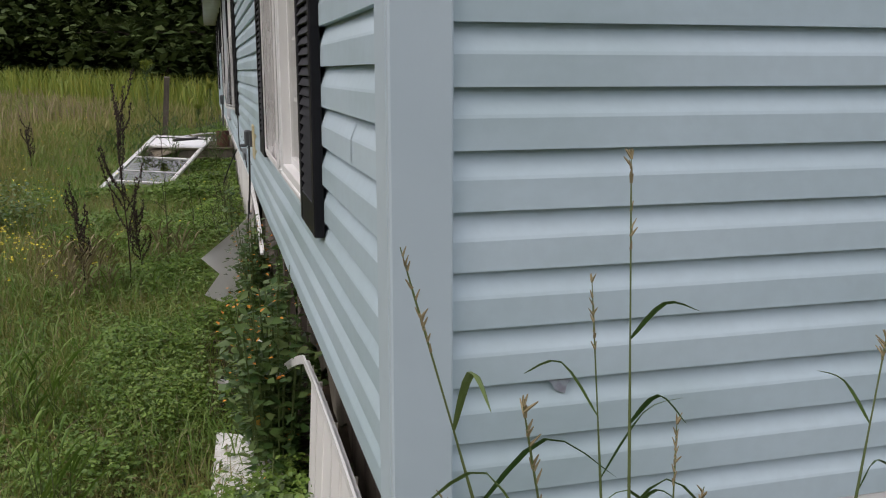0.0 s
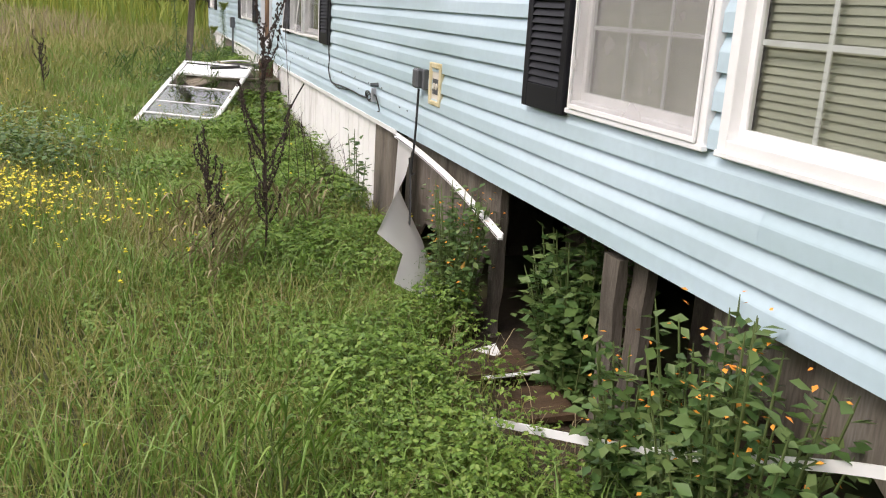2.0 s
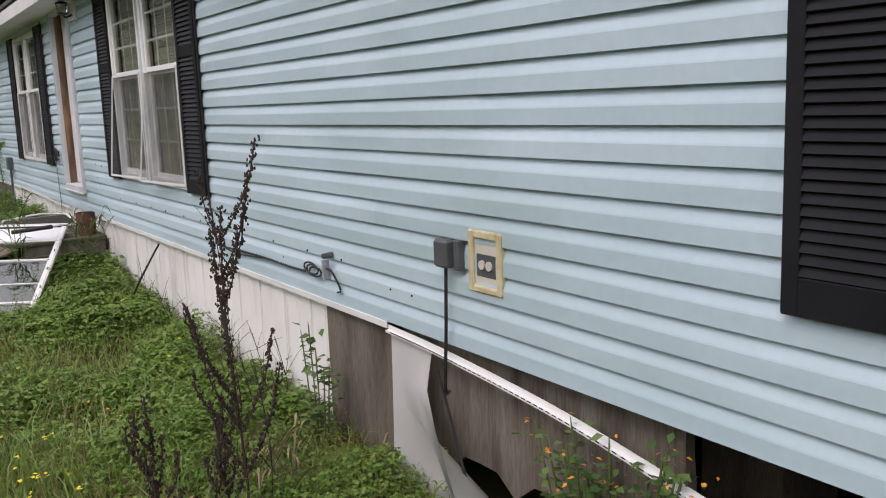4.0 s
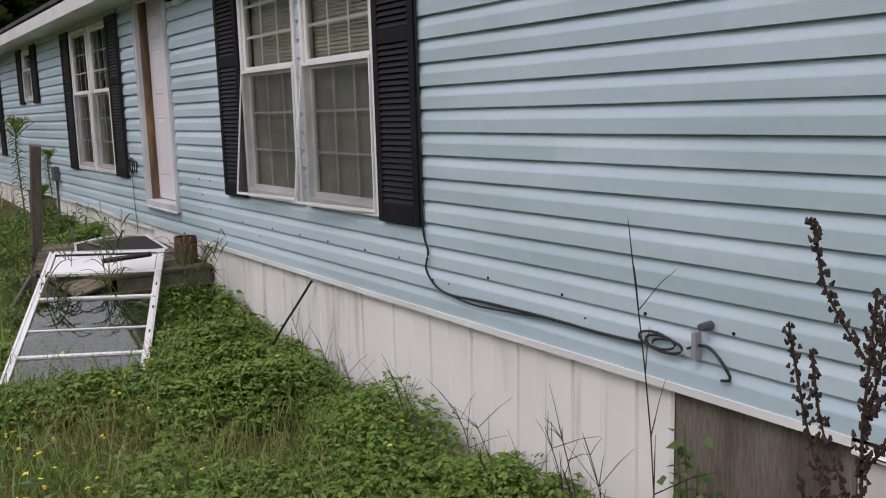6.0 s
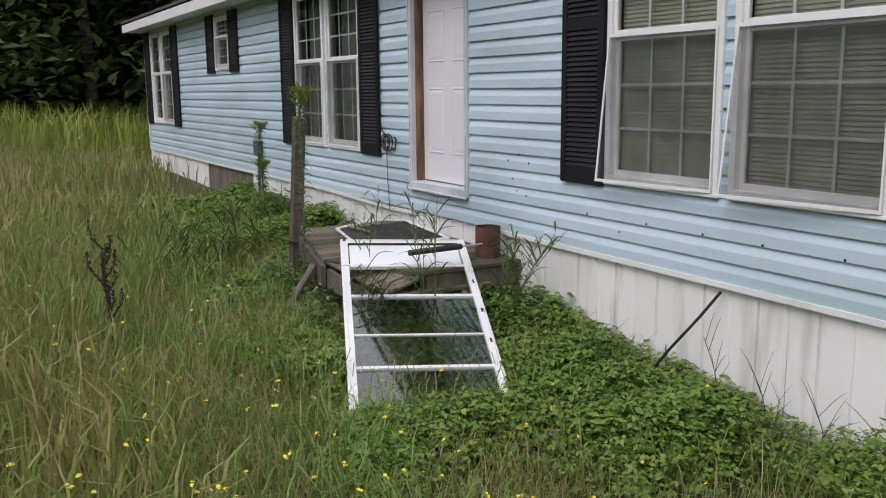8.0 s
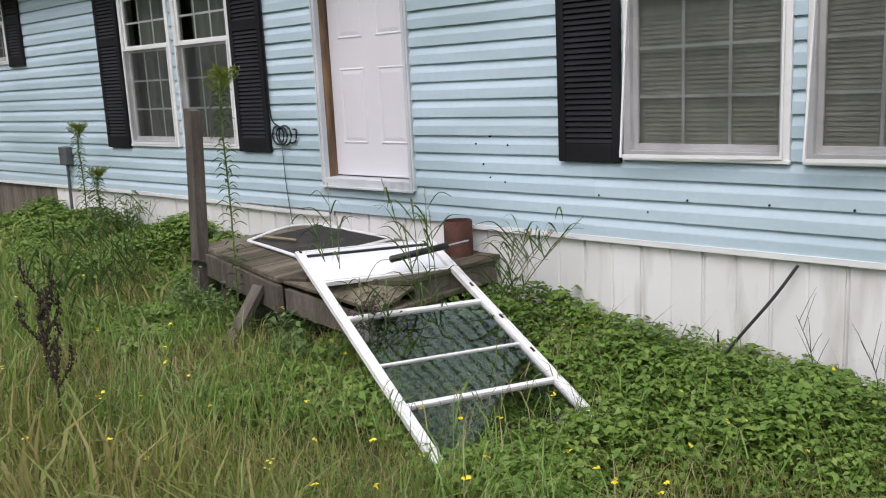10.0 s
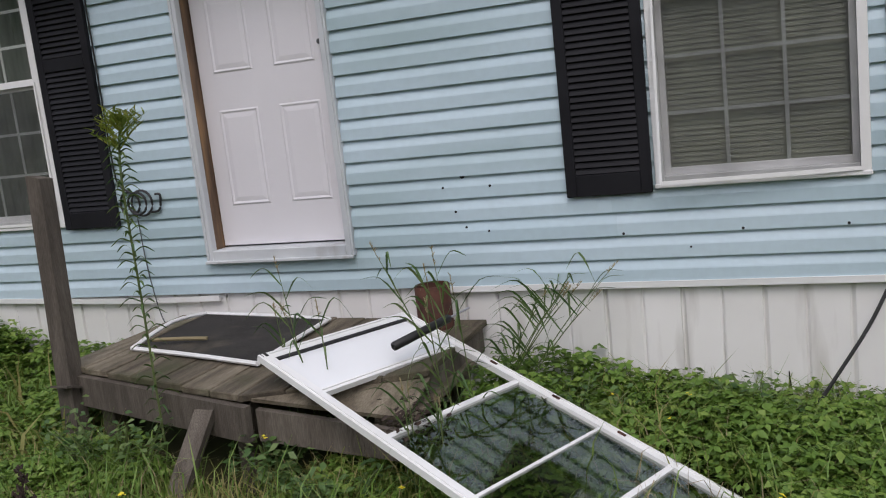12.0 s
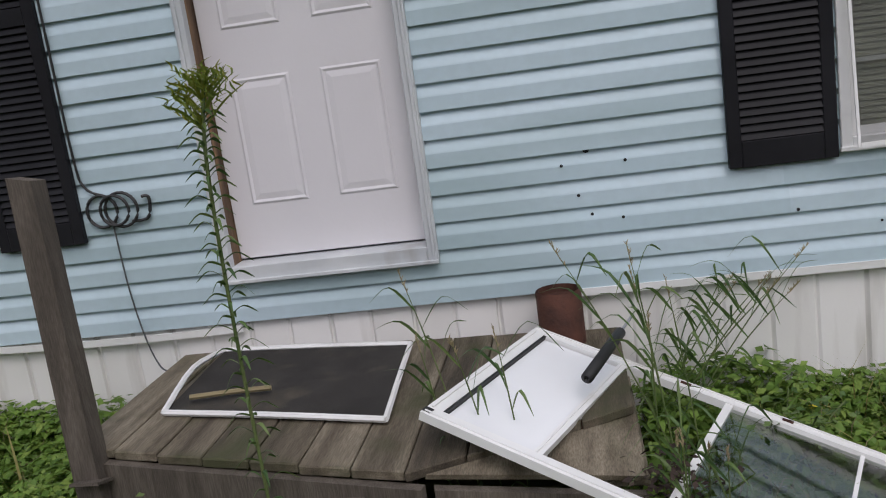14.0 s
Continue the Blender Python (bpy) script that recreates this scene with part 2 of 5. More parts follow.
def bend(pts, n=6):
    """A smooth line through points."""
    pts = [Vector(p) for p in pts]
    out = []
    for i in range(len(pts) - 1):
        p0, p1, p2, p3 = pts[max(i - 1, 0)], pts[i], pts[i + 1], pts[min(i + 2, len(pts) - 1)]
        for k in range(n):
            t = k / n
            out.append(0.5 * (2 * p1 + (p2 - p0) * t + (2 * p0 - 5 * p1 + 4 * p2 - p3) * t * t + (3 * p1 - p0 - 3 * p2 + p3) * t ** 3))
    return out + [pts[-1]]


def slab(bm, quad, thick):
    """A sheet of some thickness on four corners."""
    q = [Vector(p) for p in quad]
    nrm = (q[1] - q[0]).cross(q[3] - q[0]).normalized() * thick
    a = [bm.verts.new(p) for p in q]
    b = [bm.verts.new(p + nrm) for p in q]
    bm.faces.new(a[::-1])
    bm.faces.new(b)
    for k in range(4):
        bm.faces.new((a[k], a[(k + 1) % 4], b[(k + 1) % 4], b[k]))
    return bm

# ---- the house: outer faces and courses ----
W, Z0, COURSE, TOP = 0.36, 0.53, 0.1225, 2.80     # siding face, bottom edge, exposure, soffit
Y0, Y1, XE = 1.72, 27.3, 8.4                      # near corner, far corner, back of the house
WALL = W + 0.016
OPEN = [(3.32, 5.42, 1.02, 2.72), (11.13, 13.15, 1.02, 2.72), (14.87, 15.89, 0.735, 2.80), (16.97, 18.81, 1.02, 2.72), (21.45, 22.2, 1.95, 2.72), (25.0, 26.75, 1.06, 2.72)]


def ground_z(x, y):
    base = -0.40 + 0.026 * min(max(y - 5.0, -2.0), 19.0)
    return base + 0.03 * noise.noise((x * 0.4, y * 0.4, 0.3)) + 0.05 * noise.noise((x * 0.07, y * 0.07, 2.0)) + (0.012 * max(0.0, y - 24.0) if y < 60 else 0.43) + 0.08 * min(max(-1.2 - x, 0.0), 3.0)


wall = tagged(part("wall_west", bmesh.new(), ROOM), "long house wall clad in pale blue lapped vinyl siding", "wall", kind="structure")
bm = bmesh.new()
edges = sorted({Y0 + 0.14, Y1, *(o[0] for o in OPEN), *(o[1] for o in OPEN)})
for a, b in zip(edges, edges[1:]):
    hole = next((o for o in OPEN if o[0] <= a and o[1] >= b), None)
    for z0, z1 in ([(Z0, TOP + 0.15)] if not hole else [(Z0, hole[2]), (hole[3], TOP + 0.15)]):
        box(bm, WALL, WALL + 0.12, a, b, z0, z1)
bm.to_mesh(wall.data)
bm.free()

PROFILE = [(0.0, 0.024), (0.062, 0.0235), (0.069, 0.0215), (0.112, 0.004), (0.1225, 0.002)]


def lap_profile(za, zb):
    """The lapped board's outline between two heights of its own."""
    def out(z):
        for (a, p), (b, q) in zip(PROFILE, PROFILE[1:]):
            if z <= b:
                return p + (q - p) * (z - a) / (b - a)
        return PROFILE[-1][1]
    zs = [za] + [z for z, _ in PROFILE if za < z < zb] + [zb]
    return [(0.0, za)] + [(out(z), z) for z in zs]


def siding_piece(k, a, b, za, zb, south=False, lift=0.0, fixed=W, sag=0.0):
    """One lapped vinyl board, with slight waves along its length."""
    prof = lap_profile(za, zb)
    n = max(1, int((b - a) / 0.45))
    verts, faces = [], []
    for i in range(n + 1):
        u = a + (b - a) * i / n
        wob = 0.0022 * noise.noise((u * 0.9, k * 1.7, 0)) + sag * math.sin(math.pi * (u - a) / (b - a))
        dip = 0.0025 * noise.noise((u * 0.6, k * 0.9, 5))
        for d, z in prof:
            d = d + lift + wob * (d > 0.01)
            zz = Z0 + k * COURSE + z + dip - (0.035 + 0.0012 * k if south else 0.0)
            verts.append((u, fixed - d, zz) if south else (fixed + 0.016 - d, u, zz))
    m = len(prof)
    for i in range(n):
        for j in range(m - 1):
            q = (i * m + j, i * m + j + 1, (i + 1) * m + j + 1, (i + 1) * m + j)
            faces.append(q if not south else q[::-1])
    return mesh_from(verts, faces)


def course_segments(k):
    """Stretches of one course, cut by the openings."""
    lo, hi = Z0 + k * COURSE, Z0 + (k + 1) * COURSE
    out = []
    for a, b in zip(edges, edges[1:]):
        hole = next((o for o in OPEN if o[0] <= a and o[1] >= b), None)
        if hole:
            if hole[2] > lo + 0.01:
                out.append((a, b, 0.0, min(COURSE, hole[2] - lo)))
            if hole[3] < hi - 0.01:
                out.append((a, b, max(0.0, hole[3] - lo), COURSE))
        else:
            out.append((a, b, 0.0, COURSE))
    merged = []
    for s in out:
        if merged and abs(merged[-1][1] - s[0]) < 1e-6 and merged[-1][2:] == s[2:]:
            merged[-1] = (merged[-1][0], s[1], *s[2:])
        else:
            merged.append(s)
    return merged


def build_siding():
    rng = random.Random(5)
    for k in range(19):
        joint = (k // 2 * 1.37) % 3.66 + (0.9 if k // 2 == 1 else 0)
        cuts = [Y0 + 0.1 + joint + 3.66 * i for i in range(-1, 9)]
        if k in (2, 3):
            cuts = [c for c in cuts if not 11 < c < 16] + [13.36]
        if k == 0 or k == 1:
            cuts = [c for c in cuts if not 13 < c < 16] + [14.78]
        for a, b, za, zb in course_segments(k):
            a = Y0 + 0.1 if a < Y0 + 0.2 else a
            pts = [a] + sorted(c for c in cuts if a + 0.15 < c < b - 0.15) + [b]
            for i, (p, q) in enumerate(zip(pts, pts[1:])):
                over = 0.02 if i < len(pts) - 2 else 0.0
                part("siding_plank", siding_piece(k, p, q + over, za, zb, lift=0.0016 * ((i + k) % 2)), SIDING, wall)
    south = tagged(part("wall_south", cube(WALL + 0.004, XE, Y0 + 0.018, Y0 + 0.139, Z0, TOP + 0.15), ROOM), "end wall of the house clad in pale blue siding", "wall", kind="structure")
    for k in range(19):
        pts = [W + 0.095, 2.0 + (k // 2) * 0.77 % 3.0, 5.6 + (k // 2) * 0.4 % 2.0, XE]
        for i, (p, q) in enumerate(zip(pts, pts[1:])):
            part("siding_plank", siding_piece(k, p, q, 0, COURSE, south=True, lift=0.0016 * (i % 2), fixed=Y0 + 0.016), SIDING, south)


build_siding()
tagged(part("wall_north", cube(WALL, XE, Y1 - 0.12, Y1, Z0, TOP + 0.15), SIDING), "far end wall with pale blue siding", "wall", kind="structure")
tagged(part("wall_east", cube(XE - 0.12, XE, Y0 + 0.14, Y1 - 0.12, Z0 + 0.003, TOP + 0.15), SIDING), "back wall of the house", "wall", kind="structure")
tagged(part("floor", cube(WALL + 0.13, XE - 0.12, Y0 + 0.14, Y1 - 0.12, Z0 - 0.02, Z0 + 0.2), PLY), "wooden floor of the house on its joists", "floor", kind="structure")
tagged(part("ceiling", cube(WALL + 0.12, XE - 0.12, Y0 + 0.14, Y1 - 0.12, TOP, TOP + 0.1), ROOM), "plain ceiling inside the house", "ceiling", kind="structure")
tagged(part("wall_inside", cube(2.2, 2.3, Y0 + 0.2, Y1 - 0.2, Z0 + 0.2, TOP), ROOM), "dim inner wall behind the windows", "wall", kind="structure")

# corner boards
bm = bmesh.new()
box(bm, W - 0.026, W + 0.10, Y0 - 0.026, Y0 + 0.0, Z0 - 0.07, TOP, 0.004)
box(bm, W - 0.026, W - 0.0, Y0 + 0.0005, Y0 + 0.115, Z0 - 0.04, TOP, 0.004)
tagged(part("trim_corner", bm, POST), "pale blue vinyl corner post with rusty streaks", "trim", kind="structure")
tagged(part("trim_corner_far", cube(W - 0.022, W + 0.08, Y1 - 0.09, Y1 + 0.01, Z0, TOP, 0.004), POST), "pale blue vinyl corner post", "trim", kind="structure")

# roof, soffit and fascia
bm = bmesh.new()
ridge = (W + XE) / 2
for a, b, c, d in (((W - 0.36, Y0 - 0.3, 2.97), (W - 0.36, Y1 + 0.3, 2.97), (ridge, Y1 + 0.3, 4.2), (ridge, Y0 - 0.3, 4.2)), ((ridge, Y0 - 0.3, 4.2), (ridge, Y1 + 0.3, 4.2), (XE + 0.3, Y1 + 0.3, 2.97), (XE + 0.3, Y0 - 0.3, 2.97))):
    slab(bm, (a, b, c, d), -0.04)
tagged(part("roof", bm, ROOFING), "grey shingled roof of the long house", "roof", kind="structure")
bm = bmesh.new()
box(bm, W - 0.33, W + 0.02, Y0 - 0.3, Y1 + 0.3, TOP + 0.002, TOP + 0.016)
box(bm, W - 0.355, W - 0.33, Y0 - 0.3, Y1 + 0.3, TOP - 0.012, TOP + 0.14, 0.004)
tagged(part("trim_eave", bm, WHITE), "white fascia and soffit under the eave", "trim", kind="structure")
for y in (Y0, Y1):
    bm = bmesh.new()
    vs = [bm.verts.new((x, y + dy, z)) for dy in (0, 0.1 if y == Y0 else -0.1) for x, z in ((W, TOP + 0.14), (XE, TOP + 0.14), (ridge, 4.13))]
    bm.faces.new(vs[:3]), bm.faces.new(vs[:2:-1])
    tagged(part("gable", bm, SIDING), "pale blue gable above the end wall", "wall", kind="structure")


# ---- windows ----
def window_unit(parent, y0, y1, z0, z1, screen, inside):
    """One single-hung sash pair in a white vinyl frame."""
    rail = (z0 + z1) / 2 + 0.075
    bm = bmesh.new()
    f, xo, xi = 0.045, W - 0.022, W + 0.06
    for q in ((y0, y0 + f, z0, z1), (y1 - f, y1, z0, z1), (y0 + f, y1 - f, z1 - f, z1), (y0 + f, y1 - f, z0, z0 + f)):
        box(bm, xo, xi, *q, 0.003)
    part("window_frame", bm, WHITE, parent)
    part("window_sill", cube(xo - 0.008, xo + 0.02, y0 - 0.004, y1 + 0.004, z0 - 0.014, z0 + 0.008, 0.004), WHITE, parent)
    a, b = y0 + f, y1 - f
    for lo, hi, x in ((rail, z1 - f, W + 0.008), (z0 + f, rail, W + 0.03)):
        bm = bmesh.new()
        s = 0.03
        for q in ((a, a + s, lo, hi), (b - s, b, lo, hi), (a + s, b - s, hi - s, hi), (a + s, b - s, lo, lo + s + 0.006)):
            box(bm, x - 0.012, x + 0.014, *q, 0.002)
        sash = part("sash", bm, WHITE, parent)
        g0, g1, h0, h1 = a + s, b - s, lo + s, hi - s
        bm = bmesh.new()
        bm.faces.new([bm.verts.new(q) for q in ((x, g0, h0), (x, g0, h1), (x, g1, h1), (x, g1, h0))])
        pane = part("pane", bm, GLASS, sash, "clear reflecting glass")
        pane.visible_shadow = False
        for i in (1, 2):
            yy, zz = g0 + (g1 - g0) * i / 3, h0 + (h1 - h0) * i / 3
            part("muntin", cube(x + 0.006, x + 0.011, yy - 0.009, yy + 0.009, h0, h1), WHITE, sash)
            part("muntin", cube(x + 0.0065, x + 0.0105, g0, g1, zz - 0.009, zz + 0.009), WHITE, sash)
    if screen:
        cloth, tilt = screen
        top, bot = rail + 0.01, z0 + 0.012
        x_top, x_near, x_far = xo - 0.004, xo - 0.006, xo - 0.006 - tilt
        bm = bmesh.new()
        for ya, yb, xb in ((a - 0.012, a, x_near), (b, b + 0.012, x_far)):
            slab(bm, ((xb, ya, bot), (x_top, ya, top), (x_top, yb, top), (xb, yb, bot)), 0.009)
        slab(bm, ((x_near, a, bot), (x_near, a, bot + 0.018), (x_far, b, bot + 0.018), (x_far, b, bot)), 0.009)
        slab(bm, ((x_top, a, top - 0.018), (x_top, a, top), (x_top, b, top), (x_top, b, top - 0.018)), 0.009)
        sf = part("screen_frame", bm, WHITE, parent, "narrow white screen frame hanging loose" if tilt else "narrow white screen frame")
        bm = bmesh.new()
        bm.faces.new([bm.verts.new(p) for p in ((x_near + 0.003, a, bot), (x_top + 0.003, a, top), (x_top + 0.003, b, top), (x_far + 0.003, b, bot))])
        part("screen", bm, cloth, sf, "fine insect screen")
    if inside == "blinds":
        n = int((z1 - z0 - 0.1) / 0.026)
        bm = bmesh.new()
        slab(bm, ((0, a, -0.013), (0.008, a, 0.013), (0.008, b, 0.013), (0, b, -0.013)), 0.001)
        me = bpy.data.meshes.new("slat")
        bm.to_mesh(me)
        bm.free()
        for i in range(n):
            o = part("blind_slat", me, BLIND, parent)
            o.location = (W + 0.07, 0, z0 + 0.06 + 0.026 * i)
    else:
        verts, faces = [], []
        n = 40
        for i in range(n + 1):
            yy = a + (b - a) * i / n
            xx = W + 0.16 + 0.015 * math.sin(i * 1.3) + 0.01 * math.sin(i * 0.5 + z0 + y0)
            verts += [(xx, yy, z0 + 0.02), (xx, yy, z1 - 0.02)]
            if i:
                faces.append((2 * i - 2, 2 * i - 1, 2 * i + 1, 2 * i))
        part("curtain", mesh_from(verts, faces, True), CURTAIN, parent, "hanging grey-green curtain")


def window(name, label, y0, y1, z0, z1, units):
    w = thing(name, label, "window", (0, 0, 0), kind="structure")
    n = len(units)
    gap = 0.075
    width = (y1 - y0 - gap * (n - 1)) / n
    for i, (screen, inside) in enumerate(units):
        a = y0 + i * (width + gap)
        window_unit(w, a, a + width, z0, z1, screen, inside)
        if i:
            for k in range(int((z1 - z0) / COURSE) + 1):
                za = max(z0, Z0 + (k + int((z0 - Z0) / COURSE)) * COURSE)
                zb = min(z1, Z0 + (k + 1 + int((z0 - Z0) / COURSE)) * COURSE)
                if zb - za > 0.02:
                    kk = int((z0 - Z0) / COURSE) + k
                    part("siding_plank", siding_piece(kk, a - gap + 0.001, a - 0.001, za - Z0 - kk * COURSE, zb - Z0 - kk * COURSE), SIDING, w)
    return w


window("window_1", "white double window with cream blinds and a dusty screen", *OPEN[0], [(None, "blinds"), ((GAUZE_PALE, 0.0), "blinds")])
window("window_2", "white double window with loose tilted insect screens", *OPEN[1], [((GAUZE, 0.10), "blinds"), ((GAUZE, 0.09), "blinds")])
window("window_3", "white double window with dark screens and curtains", *OPEN[3], [((GAUZE, 0.0), "curtain"), ((GAUZE, 0.0), "curtain")])
window("window_4", "small white single window high in the wall", *OPEN[4], [((GAUZE, 0.0), "curtain")])
window("window_5", "white double window near the far corner", *OPEN[5], [((GAUZE, 0.0), "curtain"), (None, "curtain")])


# ---- shutters ----
def shutter(y, z, w, h, label):
    s = thing("window_shutter", label, "shutter", (W - 0.006, y, z), group="black shutters beside the windows")
    mid = h * 0.6
    t = -0.034
    part("stile", cube(t, 0, 0, 0.055, 0, h, 0.004), BLACK, s)
    part("stile", cube(t, 0, w - 0.055, w, 0, h, 0.004), BLACK, s)
    zones = []
    for za, zb in ((0, 0.11), (mid - 0.04, mid + 0.04), (h - 0.08, h)):
        part("rail", cube(t + 0.001, -0.001, 0.055, w - 0.055, za, zb, 0.003), BLACK, s)
        zones.append((za, zb))
    part("backing", cube(-0.006, -0.003, 0.055, w - 0.055, 0.11, h - 0.08), BLACK, s)
    bm = bmesh.new()
    slab(bm, ((t + 0.006, 0.055, -0.015), (-0.014, 0.055, 0.012), (-0.014, w - 0.055, 0.012), (t + 0.006, w - 0.055, -0.015)), 0.006)
    me = bpy.data.meshes.new("louvre")
    bm.to_mesh(me)
    bm.free()
    for (_, za), (zb, _) in zip(zones, zones[1:]):
        n = int((zb - za) / 0.033)
        for i in range(n):
            o = part("louvre", me, BLACK, s)
            o.location = (0, 0, za + (i + 0.5) * (zb - za) / n)
    return s


first = shutter(2.865, 0.968, 0.435, 1.75, "black louvred plastic shutter on blue siding")
for y in (5.435, 10.68, 13.165, 16.52, 18.83):
    copy_thing(first, pose(W - 0.006, y, 0.99))
for y in (24.55, 26.77):
    copy_thing(first, pose(W - 0.006, y, 1.02))
small = shutter(21.03, 1.9, 0.40, 0.86, "short black louvred shutter beside a small window")
copy_thing(small, pose(W - 0.006, 22.22, 1.9))

# ---- the front door ----
door = thing("door_1", "off-white six-panel front door, closed, in a scorched frame", "door", kind="structure")
d0, d1, dz, dt = OPEN[2]
bm = bmesh.new()
for q in ((d0, d0 + 0.05, dz, dt), (d1 - 0.05, d1, dz, dt), (d0 + 0.05, d1 - 0.05, dt - 0.05, dt)):
    box(bm, W - 0.03, W + 0.02, *q, 0.003)
    y0, y1, za, zb = q
CASING = material("weathered_grey_white_casing", [(0.46, 0.49, 0.51), (0.60, 0.62, 0.63)], 0.5, 2.5, bump=0.05, stains=((0.22, 0.17, 0.13), 4.0, 0.56, 0.8, (1, 1, 0.25)))
part("door_casing", bm, CASING, door, "white moulded door casing, dirty at the foot")
part("casing_bead", cube(W - 0.04, W - 0.02, d0 + 0.012, d0 + 0.026, dz, dt, 0.002), CASING, door)
part("casing_bead", cube(W - 0.04, W - 0.02, d1 - 0.026, d1 - 0.012, dz, dt, 0.002), CASING, door)
part("jamb", cube(W + 0.02, W + 0.17, d1 - 0.05, d1 - 0.005, dz, dt), BARE, door, "bare scorched brown jamb")
part("jamb", cube(W + 0.02, W + 0.17, d0 + 0.005, d0 + 0.05, dz, dt), WHITE, door)
part("threshold", cube(W - 0.032, W + 0.17, d0 + 0.05, d1 - 0.05, dz, dz + 0.066, 0.004), CASING, door, "worn pale wooden sill")
part("sill_nose", cube(W - 0.05, W - 0.031, d0, d1, dz - 0.012, dz + 0.006, 0.003), CASING, door)


def door_leaf():
    x, y0, y1, z0, z1 = W + 0.10, d0 + 0.055, d1 - 0.055, dz + 0.076, dt - 0.01
    bm = cube(x, x + 0.044, y0, y1, z0, z1, 0.003)
    w = y1 - y0
    leaf = part("door_leaf", bm, DOOR, door)
    for pa, pb in ((0.115, 0.42), (0.58, 0.885)):
        for za, zb in ((0.25, 0.83), (1.05, 1.50), (1.60, 1.83)):
            ya, yb = y1 - w * pb, y1 - w * pa
            bm = bmesh.new()
            rings = []
            for inset, rise in ((0, 0.001), (0.010, 0.007), (0.022, 0.0015), (0.05, 0.006)):
                rings.append([bm.verts.new((x - rise, yy, zz)) for yy, zz in ((ya + inset, z0 + za + inset), (yb - inset, z0 + za + inset), (yb - inset, z0 + zb - inset), (ya + inset, z0 + zb - inset))])
            for r, s in zip(rings, rings[1:]):
                for k in range(4):
                    bm.faces.new((r[k], r[(k + 1) % 4], s[(k + 1) % 4], s[k]))
            bm.faces.new(rings[-1])
            part("door_panel", bm, DOOR, leaf)
    # raised dark stub standing for the small dark knob hole
    bm = bmesh.new()
    tube(bm, [(x - 0.02, y0 + 0.055, z0 + 1.15), (x + 0.0, y0 + 0.055, z0 + 1.15)], [0.017, 0.012], 10)
    part("knob_stub", bm, GREYBOX, leaf, "dark round stub standing for the knob hole")


door_leaf()


# ---- skirting, boards and what has fallen ----
def skirting_panel(y, w, z0, z1, lean=0.0, x=W + 0.035):
    """A ribbed vinyl panel: two flats with a V groove between and an edge bead."""
    prof = [(0, 0.0), (0.012, -0.011), (w * 0.5 - 0.02, -0.010), (w * 0.5 - 0.004, 0.008), (w * 0.5 + 0.004, 0.008), (w * 0.5 + 0.007, -0.011), (w - 0.012, -0.010), (w, 0.0)]
    verts, faces = [], []
    for z, off in ((z0, -lean), ((z0 + z1) / 2, -lean * 0.4), (z1, 0)):
        verts += [(x + dx + off, y + dy, z) for dy, dx in prof]
    m = len(prof)
    for r in range(2):
        for j in range(m - 1):
            faces.append((r * m + j, r * m + j + 1, (r + 1) * m + j + 1, (r + 1) * m + j))
    return mesh_from(verts, faces)


skirt = thing("skirting", "weathered white ribbed vinyl skirting under the house", "skirting", kind="structure")
rng = random.Random(11)
y = 8.93
while y < Y1 - 0.1:
    if not 20.7 < y < 23.0:
        part("skirting_panel", skirting_panel(y, 0.3945, -0.45, Z0 + 0.012, lean=rng.uniform(-0.01, 0.015)), SKIRT, skirt)
    y += 0.394
for y in (1.72, 2.114, 2.508, 2.9):
    part("skirting_panel", skirting_panel(y, 0.39, -0.5, 0.40, lean=0.06, x=W - 0.01), SKIRT, skirt)
x = W + 0.1
while x < XE:
    bm = bmesh.new()
    box(bm, x, x + 0.385, Y0 + 0.03, Y0 + 0.036, -0.5, Z0 - 0.02)
    part("skirting_panel", bm, SKIRT, skirt)
    x += 0.39
# unseen back and far-end skirting, added to keep the crawlspace dark
bm = bmesh.new()
box(bm, XE - 0.1, XE - 0.06, Y0 + 0.05, Y1, -0.5, Z0 - 0.03)
box(bm, W + 0.08, XE - 0.1, Y1 - 0.06, Y1 - 0.02, -0.5, Z0 - 0.03)
part("back_skirting", bm, SKIRT, skirt)


def strip(name, pts, parent=None, label="", mat=None, w=0.034, n=8):
    """A white J-shaped edging strip that follows points."""
    line = bend(pts, n)
    bm = bmesh.new()
    rows = []
    for i, p in enumerate(line):
        d = (line[min(i + 1, len(line) - 1)] - line[max(i - 1, 0)]).normalized()
        side = d.cross(Vector((0, 0, 1))).normalized()
        up = side.cross(d)
        rows.append([bm.verts.new(p + side * a + up * b) for a, b in ((0.012, 0), (-0.012, 0), (-0.014, w), (-0.006, w), (-0.004, 0.012), (0.012, 0.012))])
    for a, b in zip(rows, rows[1:]):
        for k in range(6):
            bm.faces.new((a[k], a[(k + 1) % 6], b[(k + 1) % 6], b[k]))
    bm.faces.new(rows[0][::-1]), bm.faces.new(rows[-1])
    return part(name, bm, mat or WHITE, parent, label)


strip("top_strip", [(W - 0.002, 8.15, Z0 - 0.034), (W - 0.002, 10.8, Z0 - 0.032), (W - 0.002, 14.42, Z0 - 0.03)], skirt)
strip("top_strip", [(W - 0.004, 15.85, Z0 - 0.045), (W - 0.004, 16.6, Z0 - 0.05), (W - 0.002, 18.5, Z0 - 0.02), (W - 0.002, 22.0, Z0 - 0.035), (W - 0.002, Y1, Z0 - 0.035)], skirt)
bm = bmesh.new()
box(bm, W + 0.12, XE, Y0 - 0.004, Y0 + 0.02, Z0 - 0.085, Z0 - 0.036, 0.003)
part("top_strip", bm, WHITE, skirt)

